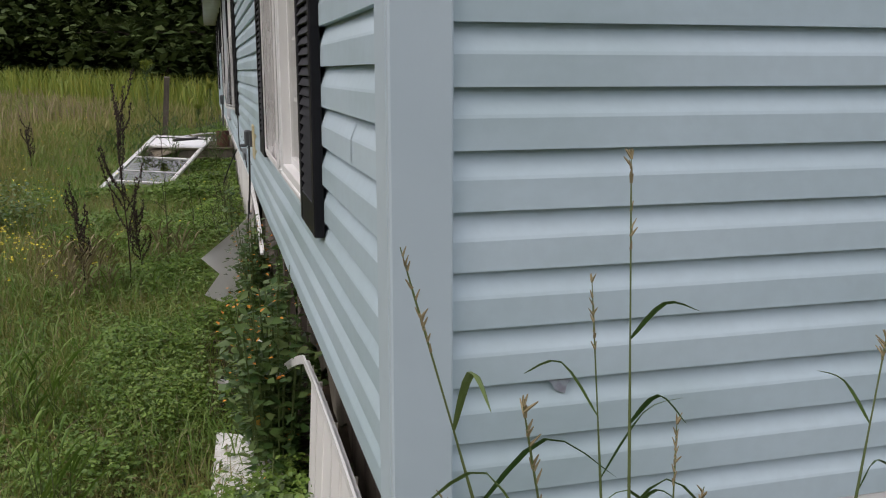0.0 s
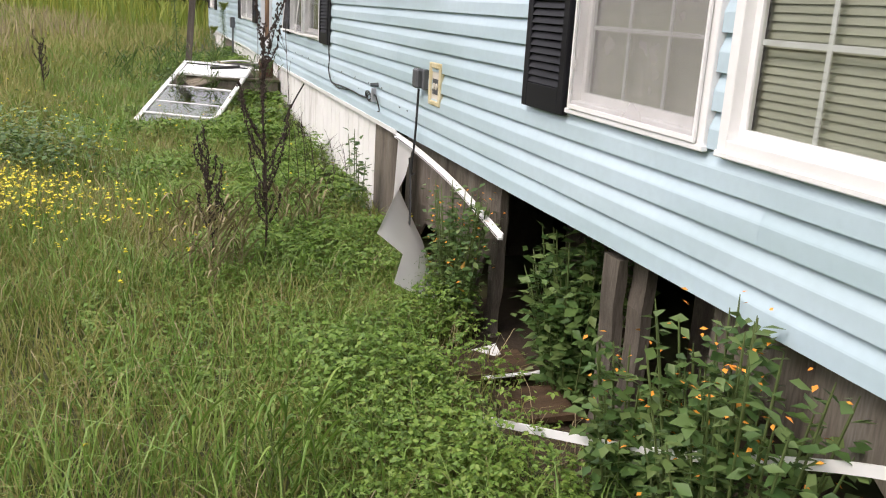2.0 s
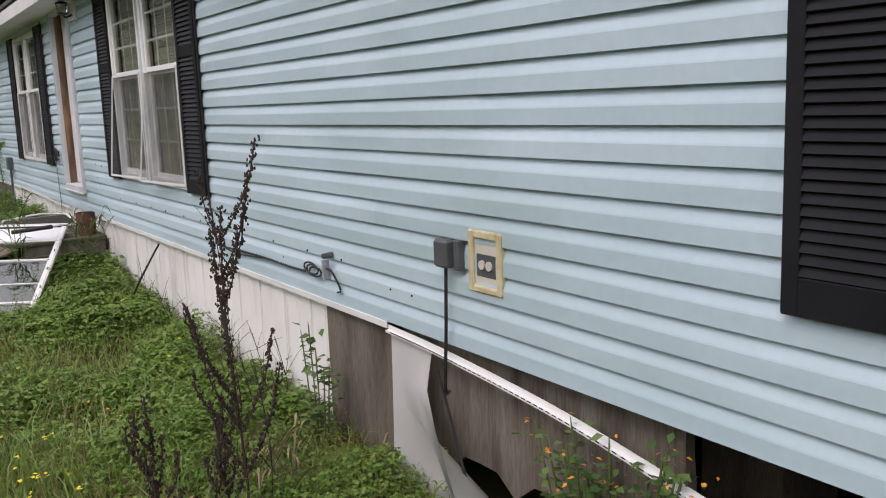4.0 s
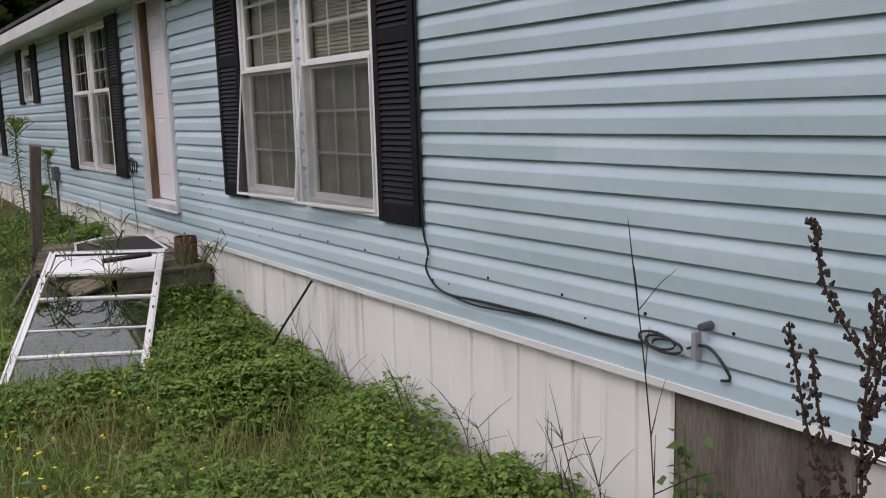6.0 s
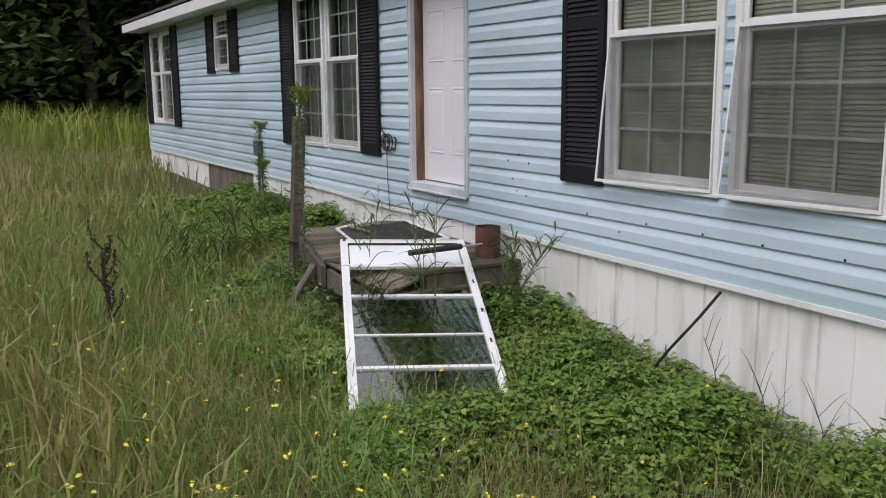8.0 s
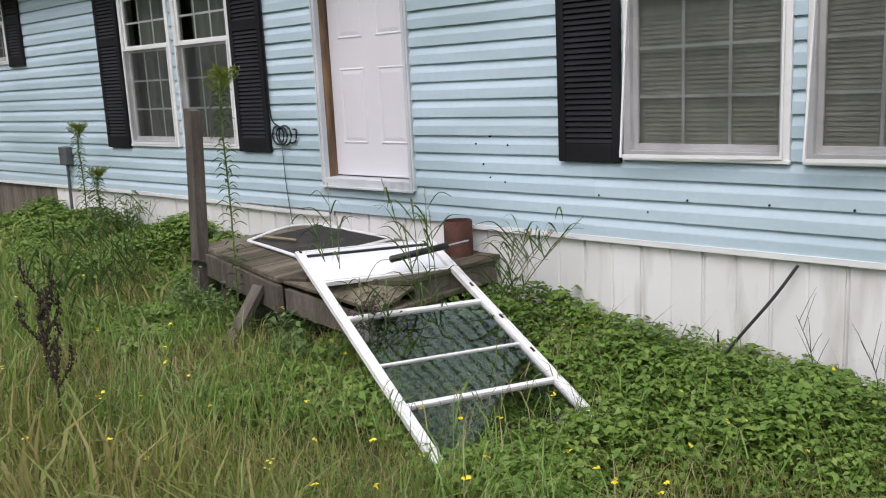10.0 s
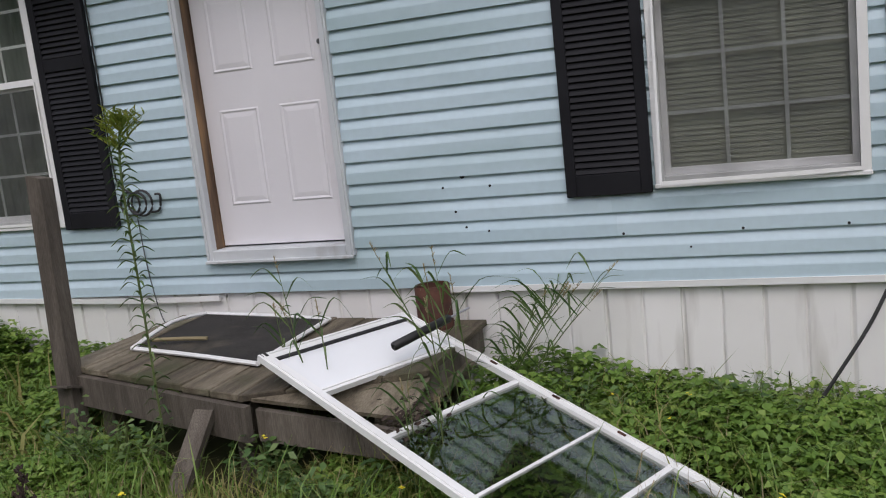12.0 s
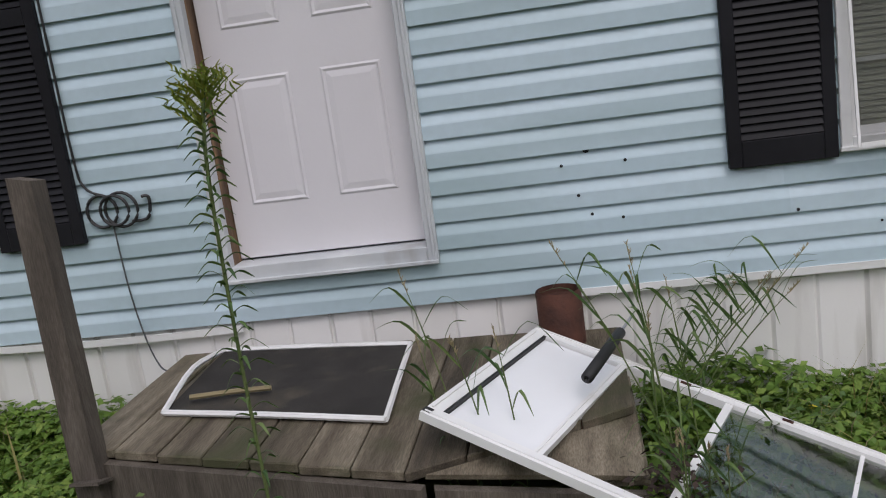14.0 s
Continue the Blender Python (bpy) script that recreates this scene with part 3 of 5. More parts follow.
fallen = strip("loose_edging_strip", [(W - 0.03, 1.70, 0.40), (W - 0.03, 2.6, 0.41), (W - 0.03, 3.25, 0.385), (W - 0.045, 3.5, 0.335), (0.2, 4.3, -0.02), (-0.01, 5.22, -0.33)])
tagged(fallen, "white vinyl edging strip hanging loose and curling to the grass", "edging strip")
fallen = strip("hanging_edging_strip", [(W - 0.015, 8.14, Z0 - 0.05), (W - 0.02, 7.6, Z0 - 0.07), (W - 0.03, 6.8, 0.40), (W - 0.05, 5.97, 0.29)])
tagged(fallen, "white slotted edging strip sagging away from the siding", "edging strip")


def sheet_grid(rows, thick=0.004):
    """A thin bent sheet on rows of points."""
    verts, faces = [], []
    n = len(rows[0])
    for off in (0, thick):
        for r in rows:
            verts += [(x + off, y, z) for x, y, z in r]
    N = n * len(rows)
    for i in range(len(rows) - 1):
        for j in range(n - 1):
            a = i * n + j
            faces += [(a, a + 1, a + n + 1, a + n), (N + a, N + a + n, N + a + n + 1, N + a + 1)]
    return mesh_from(verts, faces)


THIN = material("thin_white_vinyl", [(0.80, 0.79, 0.77), (0.87, 0.86, 0.85)], 0.4, 3.0, bump=0.03, trans=0.5)
torn = part("torn_skirting_panel", sheet_grid([
    [(W + 0.0, 8.13, 0.47), (W + 0.0, 8.05, 0.47), (W + 0.0, 7.96, 0.47), (W - 0.005, 7.86, 0.465), (W - 0.008, 7.75, 0.46)],
    [(W - 0.01, 8.12, 0.28), (W - 0.015, 8.04, 0.28), (W - 0.02, 7.95, 0.28), (W - 0.04, 7.85, 0.28), (W - 0.05, 7.74, 0.28)],
    [(W - 0.02, 8.11, 0.12), (W - 0.03, 7.98, 0.14), (W - 0.08, 7.8, 0.16), (W - 0.15, 7.6, 0.18), (W - 0.20, 7.44, 0.2)],
    [(W - 0.03, 8.1, -0.04), (W - 0.04, 7.6, 0.02), (0.2, 7.3, 0.05), (0.05, 7.05, 0.08), (-0.10, 6.88, 0.1)],
    [(W - 0.04, 8.09, -0.13), (W - 0.04, 7.3, -0.08), (0.22, 7.05, -0.06), (0.12, 6.88, -0.03), (0.03, 6.76, 0.0)],
    [(W - 0.05, 8.08, -0.23), (W - 0.06, 7.1, -0.17), (0.2, 6.82, -0.15), (0.05, 6.64, -0.12), (-0.083, 6.53, -0.1)],
    [(W - 0.06, 8.08, -0.4), (W - 0.06, 6.85, -0.32), (0.28, 6.7, -0.305), (0.26, 6.63, -0.297), (0.24, 6.58, -0.29)]]), THIN, smooth=True)
tagged(torn, "torn white skirting panel bent out over the weeds", "skirting panel")
for quad, lab in ((((-0.03, 4.36, -0.27), (0.26, 4.0, -0.20), (0.22, 2.95, -0.28), (-0.10, 3.15, -0.36)), "fallen white skirting panel lying in the weeds"),
                  (((0.20, 6.03, -0.33), (0.34, 6.0, -0.29), (0.33, 5.9, -0.30), (0.22, 5.9, -0.33)), "scrap of white skirting on the bare earth")):
    bm = slab(bmesh.new(), quad, 0.006)
    bmesh.ops.subdivide_edges(bm, edges=bm.edges[:], cuts=3, use_grid_fill=True)
    for v in bm.verts:
        v.co.z += 0.012 * noise.noise(v.co * 4)
    tagged(part("skirting_sheet", bm, SKIRT), lab, "skirting panel")


def ragged_board(name, y0, y1, z0, z1, x, seed, label, ragged=0.06, mat=PLY, thick=0.018):
    """A sheet of wood with a torn lower or side edge."""
    r = random.Random(seed)
    n = 14
    bm = bmesh.new()
    top, bot = [], []
    for i in range(n + 1):
        yy = y0 + (y1 - y0) * i / n
        top.append((yy, z1))
        bot.append((yy, z0 + r.uniform(0, ragged)))
    for i in range(n):
        slab(bm, ((x, top[i][0], bot[i][1]), (x, top[i + 1][0], bot[i + 1][1]), (x, top[i + 1][0], z1), (x, top[i][0], z1)), thick)
    bmesh.ops.remove_doubles(bm, verts=bm.verts[:], dist=0.0005)
    return tagged(part(name, bm, mat), label, "board")


ragged_board("plywood_board", 8.15, 8.92, -0.4, Z0 - 0.05, W + 0.03, 1, "grey rain-stained plywood board closing the skirting gap", 0.01)
ragged_board("plywood_board", 6.35, 8.14, -0.2, Z0 - 0.01, W + 0.075, 2, "rotting brown plywood behind the sagging strip", 0.28)
ragged_board("plywood_board", 1.75, 4.35, 0.12, Z0 - 0.01, W + 0.075, 3, "dark rotting plywood under the siding", 0.16)
ragged_board("plywood_board", 20.75, 23.1, -0.3, Z0 - 0.04, W + 0.03, 4, "brown board leaning in the skirting gap", 0.01)
for y, w, top, lean in ((4.78, 0.11, 0.5, 0.03), (4.95, 0.12, 0.49, -0.05), (6.28, 0.09, 0.49, 0.02)):
    bm = slab(bmesh.new(), ((W + 0.06, y, -0.5), (W + 0.06 + lean, y + lean, top), (W + 0.06 + lean, y + w + lean, top), (W + 0.06, y + w, -0.5)), -0.045)
    bmesh.ops.subdivide_edges(bm, edges=bm.edges[:], cuts=9, use_grid_fill=True)
    for v in bm.verts:
        rot = max(0.0, 0.25 - v.co.z) * 0.09
        v.co += Vector((0.010 * noise.noise(v.co * 9), (0.008 + rot) * noise.noise(Vector((v.co.y * 22, v.co.z * 5, y))), 0))
    tagged(part("wooden_prop", bm, TIMBER), "rough split timber prop under the house", "post")
pier = thing("pier", "block piers in the dark under the house", "pier", kind="structure")
for y in (2.2, 3.6, 5.0, 6.4, 7.8, 9.5, 12, 15, 18, 21, 24):
    part("pier_block", cube(1.1, 1.5, y, y + 0.4, -0.6, Z0 - 0.02, 0.01), TIMBER, pier)

# ---- the step deck and what lies on it ----
deck = thing("deck", "low weathered wooden step deck below the front door", "deck", (0, 0, 0))
DZ = 0.37
rng = random.Random(3)
n = 11
for i in range(n):
    y = 14.12 + i * 0.1862
    reach = -0.65 - (16.19 - y - 0.09) * 0.235 + rng.uniform(-0.004, 0.004)
    z = DZ - 0.03 + 0.06 * i / n + rng.uniform(-0.0015, 0.0015)
    w = 0.183 + rng.uniform(-0.002, 0.001)
    front = [max(reach + 0.235 * (e - 0.09), -0.93 + (14.78 - y - e) * 0.62 if y + e < 14.78 else -9) for e in (0, w)]
    bm = slab(bmesh.new(), ((front[0], y, z - 0.036), (0.36, y, z - 0.036), (0.36, y + w, z - 0.036), (front[1], y + w, z - 0.036)), 0.036)
    bmesh.ops.bevel(bm, geom=bm.edges[:], offset=0.005, segments=1, affect="EDGES")
    part("deck_plank", bm, DECK, deck)
part("rim_joist", slab(bmesh.new(), ((-0.80, 14.12, 0.02), (-0.93, 14.78, DZ - 0.22), (-0.93, 14.78, DZ - 0.075), (-0.80, 14.12, 0.162)), -0.04), TIMBER, deck)
# sloping filler added to close the black gap under the storm door
part("sagging_plank", slab(bmesh.new(), ((-0.95, 14.80, 0.325), (-0.875, 14.46, 0.262), (-0.80, 14.12, 0.195), (-0.50, 14.12, 0.28)), 0.02), DECK, deck, "sloping filler board closing the deck corner")
part("step_board", cube(-0.78, 0.12, 14.1, 14.29, 0.165, 0.2, 0.005), DECK, deck, "lower pale board under the deck end")
part("rim_joist", slab(bmesh.new(), ((-0.965, 14.80, DZ - 0.22), (-0.655, 16.14, DZ - 0.17), (-0.655, 16.14, DZ - 0.012), (-0.965, 14.80, DZ - 0.055)), -0.04), TIMBER, deck)
part("rim_joist", cube(-0.46, 0.34, 14.14, 14.18, DZ - 0.21, DZ - 0.068, 0.004), TIMBER, deck)
part("rim_joist", cube(-0.6, 0.34, 16.06, 16.10, DZ - 0.17, DZ - 0.012, 0.004), TIMBER, deck)
for x, y in ((-0.86, 14.90), (-0.58, 15.95), (0.2, 14.25), (0.2, 15.95)):
    part("deck_leg", cube(x - 0.045, x + 0.045, y - 0.045, y + 0.045, -0.5, DZ - 0.08, 0.004), TIMBER, deck)
bm = slab(bmesh.new(), ((-1.30, 15.22, -0.25), (-0.97, 15.10, 0.29), (-0.97, 15.0, 0.29), (-1.30, 15.12, -0.25)), 0.04)
part("brace", bm, TIMBER, deck, "short leaning brace with a sawn top")

post = part("wooden_post", slab(slab(bmesh.new(), ((-0.74, 15.98, -0.3), (-0.60, 16.06, 1.38), (-0.60, 16.15, 1.40), (-0.74, 16.08, -0.3)), 0.09), ((-0.745, 15.975, 0.3), (-0.742, 15.976, 0.31), (-0.742, 16.085, 0.31), (-0.745, 16.085, 0.3)), 0.1), TIMBER)
tagged(post, "grey weathered square post leaning beside the deck", "post")

bm = bmesh.new()
tube(bm, [(0.21, 14.36, DZ - 0.4), (0.21, 14.36, 0.575), (0.21, 14.36, 0.58)], [0.098, 0.098, 0.094], 24, close=False)
tube(bm, [(0.21, 14.36, 0.58), (0.21, 14.36, DZ - 0.3)], [0.088, 0.088], 24, close=False)
tagged(part("pipe_stub", bm, RUST, smooth=True), "rust-brown steel pipe stub beside the deck", "pipe")
tagged(part("pipe_fill", tube(bmesh.new(), [(0.21, 14.36, 0.50), (0.21, 14.36, 0.545)], 0.087, 24), RUST), "rusty debris inside the pipe stub", "debris")

# the loose window screen on the deck
scr = thing("window_screen", "white-framed charcoal window screen lying on the deck", "window screen")
c = [Vector(p) for p in ((-0.40, 15.92, 0.405), (-0.59, 14.99, 0.385), (0.25, 15.04, 0.385), (0.31, 15.94, 0.415))]
bm = bmesh.new()
for i in range(4):
    a, b = c[i], c[(i + 1) % 4]
    mid = (a + b) / 2 + Vector((0, 0, 0.004)) + (Vector((0.05, 0.03, 0.03)) if i == 3 else Vector())
    tube(bm, bend([a, mid, b], 4), 0.0125, 6)
part("screen_frame", bm, WHITE, scr, "narrow white frame, bowed on one side")
bm = bmesh.new()
slab(bm, [p + Vector((0, 0, -0.004)) for p in (c[0], c[1], c[2], c[3] + Vector((0.0, 0.0, 0.0)))], 0.002)
part("screen", bm, SCREEN, scr)
tagged(part("stick", tube(bmesh.new(), [(-0.32, 15.84, 0.43), (-0.28, 15.66, 0.425), (-0.26, 15.52, 0.42)], 0.011, 6), DRY), "short dry stick on the window screen", "stick")


# the storm door leaning from the deck into the grass
def storm_door():
    d = thing("storm_door", "white aluminium storm door lying from the deck into the grass", "door")
    tl, tr = Vector((-0.836, 14.818, 0.479)), Vector((0.045, 14.461, 0.443))
    bl = Vector((-1.605, 12.94, -0.198))
    down = (bl - tl)
    length = down.length
    down.normalize()
    side = (tr - tl)
    side = (side - side.dot(down) * down).normalized()
    up = side.cross(down).normalized()
    if up.z < 0:
        up = -up
    wide = 0.955

    def slat(a0, a1, b0, b1, t0=0.0, t1=0.03, name="frame", mat=WHITE, label="", parent=d):
        p = [tl + side * a + down * b + up * t0 for a, b in ((a0, b0), (a1, b0), (a1, b1), (a0, b1))]
        bm = bmesh.new()
        lo = [bm.verts.new(q) for q in p]
        hi = [bm.verts.new(q + up * (t1 - t0)) for q in p]
        bm.faces.new(lo), bm.faces.new(hi[::-1])
        for k in range(4):
            bm.faces.new((lo[k], hi[k], hi[(k + 1) % 4], lo[(k + 1) % 4]))
        bmesh.ops.recalc_face_normals(bm, faces=bm.faces[:])
        return part(name, bm, mat, parent, label)
    f = 0.055
    slat(0, f, 0, length, name="stile")
    slat(wide - f, wide, 0, length * 0.93, name="stile")
    slat(f, wide - f, 0, f, name="rail")
    for e in (0.012, wide - 0.02):
        slat(e, e + 0.008, 0.01, length * 0.97, 0.03, 0.036, "bead")
    slat(f, wide - f, 0.012, 0.02, 0.03, 0.036, "bead")
    slat(f + 0.01, wide - f - 0.01, f + 0.012, 0.375, 0.008, 0.014, "panel", PANEL, "glossy white upper panel")
    slat(f, wide - f, f, f + 0.01, 0.0, 0.028, "bead", RUBBER)
    slat(f, wide - f, 0.38, 0.412, 0.0, 0.026, "rail")
    slat(f, wide - f, 0.388, 0.394, 0.026, 0.031, "bead")
    slat(f, wide - f, 0.80, 0.828, 0.0, 0.026, "rail")
    slat(f, wide - f, 1.277, 1.291, 0.004, 0.02, "rail")
    slat(f, wide - f, 1.63, 1.656, 0.0, 0.026, "rail")
    for a, b in ((0.828, 1.277), (1.291, 1.63), (1.656, 2.08)):
        bm = bmesh.new()
        fc = bm.faces.new([bm.verts.new(tl + side * p + down * q + up * 0.012) for p, q in ((f, a), (wide - f, a), (wide - f, b), (f, b))])
        bm.normal_update()
        if fc.normal.dot(up) < 0:
            fc.normal_flip()
        gl = part("pane", bm, DUSTY, d, "dusty glass pane")
        gl.visible_shadow = False
    slat(0.012, 0.04, 0.0, 0.03, 0.03, 0.034, "corner_plate", RUBBER)
    for b in (0.62, 1.0, 1.36):
        slat(wide - 0.032, wide - 0.02, b, b + 0.04, 0.03, 0.036, "hinge", RUST)
    return tl, side, down, up


tl, side, down, up = storm_door()
bm = bmesh.new()
a, b = Vector((-0.53, 14.27, 0.455)), Vector((-0.17, 14.13, 0.49))
d = (b - a).normalized()
tube(bm, [a - d * 0.006, a, b, b + d * 0.01], [0.012, 0.022, 0.022, 0.014], 12)
cl = thing("door_closer", "black tubular door closer resting on the storm door", "door closer")
part("cylinder", bm, RUBBER, cl, smooth=True)
part("rod", tube(bmesh.new(), [b, b + d * 0.16], 0.006, 8), GALV, cl, "thin metal rod")

# ---- cables, boxes and marks on the wall ----
out = thing("outlet_box", "receptacle in a yellowed foam frame on the siding", "outlet")
oy0, oy1, oz0, oz1 = 7.18, 7.41, 0.81, 1.075
bm = bmesh.new()
for q in ((oy0, oy0 + 0.035, oz0, oz1), (oy1 - 0.035, oy1, oz0, oz1), (oy0 + 0.035, oy1 - 0.035, oz1 - 0.035, oz1), (oy0 + 0.035, oy1 - 0.035, oz0, oz0 + 0.03)):
    box(bm, W - 0.02, W + 0.012, *q, 0.006)
part("foam_frame", bm, CREAM, out)
part("plate", cube(W - 0.006, W + 0.004, oy0 + 0.035, oy1 - 0.035, oz0 + 0.03, oz1 - 0.035), IVORY, out)
part("recess", cube(W - 0.008, W - 0.004, oy0 + 0.05, oy1 - 0.05, 0.88, 0.975), GREYBOX, out)
for y in (7.27, 7.32):
    part("socket", tube(bmesh.new(), [(W - 0.016, y, 0.93), (W - 0.006, y, 0.93)], 0.02, 12), IVORY, out)
cov = thing("meter_cover", "grey weatherproof cover open beside the receptacle", "electrical box")
part("lid", cube(W - 0.075, W - 0.018, 7.50, 7.60, 0.895, 1.02, 0.012), GREYBOX, cov)
part("hinge_plate", cube(W - 0.04, W - 0.005, 7.45, 7.49, 0.89, 1.02, 0.004), GREYBOX, cov)
part("cord", tube(bmesh.new(), bend([(W - 0.04, 7.55, 0.89), (W - 0.045, 7.56, 0.6), (W - 0.06, 7.56, 0.36), (W - 0.05, 7.56, 0.32)]), [0.008] * 18 + [0.02], 8), RUBBER, cov, "thin black hanging cord")
part("cord", tube(bmesh.new(), bend([(W - 0.06, 7.62, 0.42), (W - 0.09, 7.45, 0.15), (W - 0.2, 7.1, -0.2)]), 0.007, 6), RUBBER, cov, "thin black hanging cord")
X = W - 0.024
pts = [(X, 10.67, 2.7), (X, 10.665, 1.4), (X, 10.66, 0.98), (X, 10.62, 0.86), (X, 10.64, 0.75), (X, 10.48, 0.655), (X, 10.1, 0.66), (X, 9.66, 0.665), (X, 9.3, 0.66), (X, 9.06, 0.665)]
cb = thing("wall_cable", "thin black cable running down and along the siding", "cable")
part("cable", tube(bmesh.new(), bend(pts), 0.0065, 6), RUBBER, cb)
part("cable", tube(bmesh.new(), bend([(X, 10.48, 0.655), (X, 10.2, 0.63), (X, 9.85, 0.65), (X, 9.66, 0.665)]), 0.005, 6), RUBBER, cb)
ring = [(X - 0.004, 8.91 + 0.085 * math.cos(a * 0.35) + 0.002 * a, 0.675 + 0.03 * math.sin(a * 0.35) + 0.0005 * a) for a in range(44)]
part("coil", tube(bmesh.new(), ring, 0.0055, 6), RUBBER, cb)
part("cable", tube(bmesh.new(), bend([(X, 8.82, 0.69), (X - 0.01, 8.74, 0.72), (X - 0.01, 8.68, 0.70), (X, 8.62, 0.62), (X, 8.66, 0.6)]), 0.006, 6), RUBBER, cb)
part("clip", cube(X - 0.03, X + 0.01, 8.76, 8.78, 0.66, 0.77, 0.003), GALV, cb, "small metal connector")
part("clip", tube(bmesh.new(), [(X - 0.05, 8.72, 0.80), (X + 0.01, 8.72, 0.80)], [0.014, 0.018], 10), GREYBOX, cb)
cb2 = thing("cable_coil", "coiled black cable hung on the siding by the door", "cable")
for k, (yy, r) in enumerate(((16.41, 0.075), (16.31, 0.08), (16.34, 0.07))):
    part("coil", tube(bmesh.new(), [(X - 0.008 * k, yy + r * math.cos(a * 0.3), 1.13 + r * math.sin(a * 0.3)) for a in range(22)], 0.0075, 6), RUBBER, cb2)
part("cable", tube(bmesh.new(), bend([(X, 16.27, 1.07), (X, 16.19, 1.08), (X, 16.17, 1.17), (X - 0.01, 16.20, 1.18)]), 0.008, 6), RUBBER, cb2)
part("cable", tube(bmesh.new(), bend([(X, 16.38, 1.2), (X, 16.47, 1.25), (X, 16.495, 1.4), (X, 16.495, 2.0), (X, 16.495, 2.78)]), 0.006, 6), RUBBER, cb2)
part("cable", tube(bmesh.new(), bend([(X, 16.37, 1.07), (X, 16.36, 0.75), (X, 16.33, 0.5), (X - 0.02, 16.28, 0.37), (X - 0.03, 16.24, 0.34)]), 0.004, 6), GREYBOX, cb2)
lamp = thing("wall_lantern", "dark metal lantern on a white plate beside the door", "wall lamp")
part("back_plate", cube(W - 0.035, W + 0.006, 14.47, 14.60, 2.60, 2.795, 0.006), WHITE, lamp, "white mounting plate")
part("arm", tube(bmesh.new(), bend([(W - 0.03, 14.535, 2.66), (W - 0.10, 14.535, 2.63), (W - 0.13, 14.535, 2.66)]), 0.009, 8), RUBBER, lamp)
cage = part("lantern_body", tube(bmesh.new(), [(W - 0.13, 14.535, 2.645), (W - 0.13, 14.535, 2.66), (W - 0.13, 14.535, 2.675)], [0.02, 0.05, 0.055], 8), RUBBER, lamp)
part("lantern_glass", tube(bmesh.new(), [(W - 0.13, 14.535, 2.675), (W - 0.13, 14.535, 2.77)], [0.05, 0.062], 8), GLASS, lamp, "clear lantern glass")
part("lantern_cap", tube(bmesh.new(), [(W - 0.13, 14.535, 2.77), (W - 0.13, 14.535, 2.78), (W - 0.13, 14.535, 2.795)], [0.07, 0.06, 0.02], 8), RUBBER, lamp)
mb = thing("meter_box", "small grey electrical box low on the siding", "electrical box")
part("box", cube(W - 0.09, W - 0.012, 20.15, 20.33, 0.78, 0.98, 0.008), GREYBOX, mb)
part("conduit", tube(bmesh.new(), [(W - 0.04, 20.25, 0.78), (W - 0.045, 20.27, 0.2), (W - 0.05, 20.3, -0.1)], 0.018, 8), GREYBOX, mb)
rod = part("leaning_rod", tube(bmesh.new(), bend([(W - 0.012, 12.12, 0.478), (0.27, 12.22, 0.3), (0.19, 12.37, 0.08), (0.13, 12.53, -0.16)]), 0.009, 8), RUBBER)
tagged(rod, "black pipe leaning against the white skirting", "pipe")
tear = part("skirting_tear", slab(bmesh.new(), ((W + 0.018, 12.58, -0.15), (W + 0.018, 12.575, 0.05), (W + 0.018, 12.57, 0.05), (W + 0.018, 12.55, -0.15)), 0.003), DARK, skirt)

bm = bmesh.new()
tube(bm, [(0, 0, 0), (0.008, 0, 0)], 0.009, 8)
dot = bpy.data.meshes.new("hole")
bm.to_mesh(dot)
bm.free()
rng = random.Random(8)
marks = [(14.18, 1.14, 1.6), (14.29, 1.085, 0.8), (14.02, 1.08, 0.8), (14.23, 0.95, 0.8), (14.18, 0.86, 0.8), (14.05, 0.835, 0.8)]
marks += [(y, Z0 + 2 * COURSE + 0.01, 0.8) for y in (13.33, 12.75, 12.28, 11.85, 11.35, 10.95, 10.1, 9.55, 9.05, 8.62)] + [(y, Z0 + COURSE + 0.05, 0.6) for y in (13.0, 10.6, 10.45, 9.4, 7.9, 8.1)]
for y, z, s in marks:
    o = part("nail_hole", dot, DARK, wall)
    k = (z - Z0) % COURSE
    o.location, o.scale = (W + 0.012 - lap_profile(0, max(0.002, k))[-1][0], y, z), (1, s, s)


# ---- ground, woods and distance ----
def build_ground():
    xs = sorted({*np.arange(-12, 10.01, 0.5), *(-400, -250, -150, -90, -60, -45, -35, -28, -22, -17, -14, 14, 20, 40, 80, 150, 300)})
    ys = sorted({*np.arange(-4, 30.01, 0.5), *(-300, -150, -80, -40, -20, -10, -6, 34, 38, 44, 50, 60, 75, 100, 150, 250, 400)})
    verts = [(x, y, ground_z(x, y)) for y in ys for x in xs]
    n = len(xs)
    faces = [(j * n + i, j * n + i + 1, (j + 1) * n + i + 1, (j + 1) * n + i) for j in range(len(ys) - 1) for i in range(n - 1)]
    tagged(part("ground", mesh_from(verts, faces, True), GROUND), "rough meadow ground under tall grass", "ground", kind="structure")
    bm = bmesh.new()
    bmesh.ops.create_grid(bm, x_segments=14, y_segments=24, size=1)
    for v in bm.verts:
        x, y = 0.75 + v.co.x * 0.75, 5.6 + v.co.y * 1.9
        edge = max(abs(v.co.x), abs(v.co.y))
        v.co = (x, y, ground_z(x, y) + 0.03 - 0.06 * edge ** 3 + 0.03 * noise.noise((x * 4, y * 4, 1)))
    tagged(part("bare_earth", bm, EARTH, smooth=True), "bare damp earth under the open skirting", "earth", kind="structure")


build_ground()
GZ = np.vectorize(ground_z)


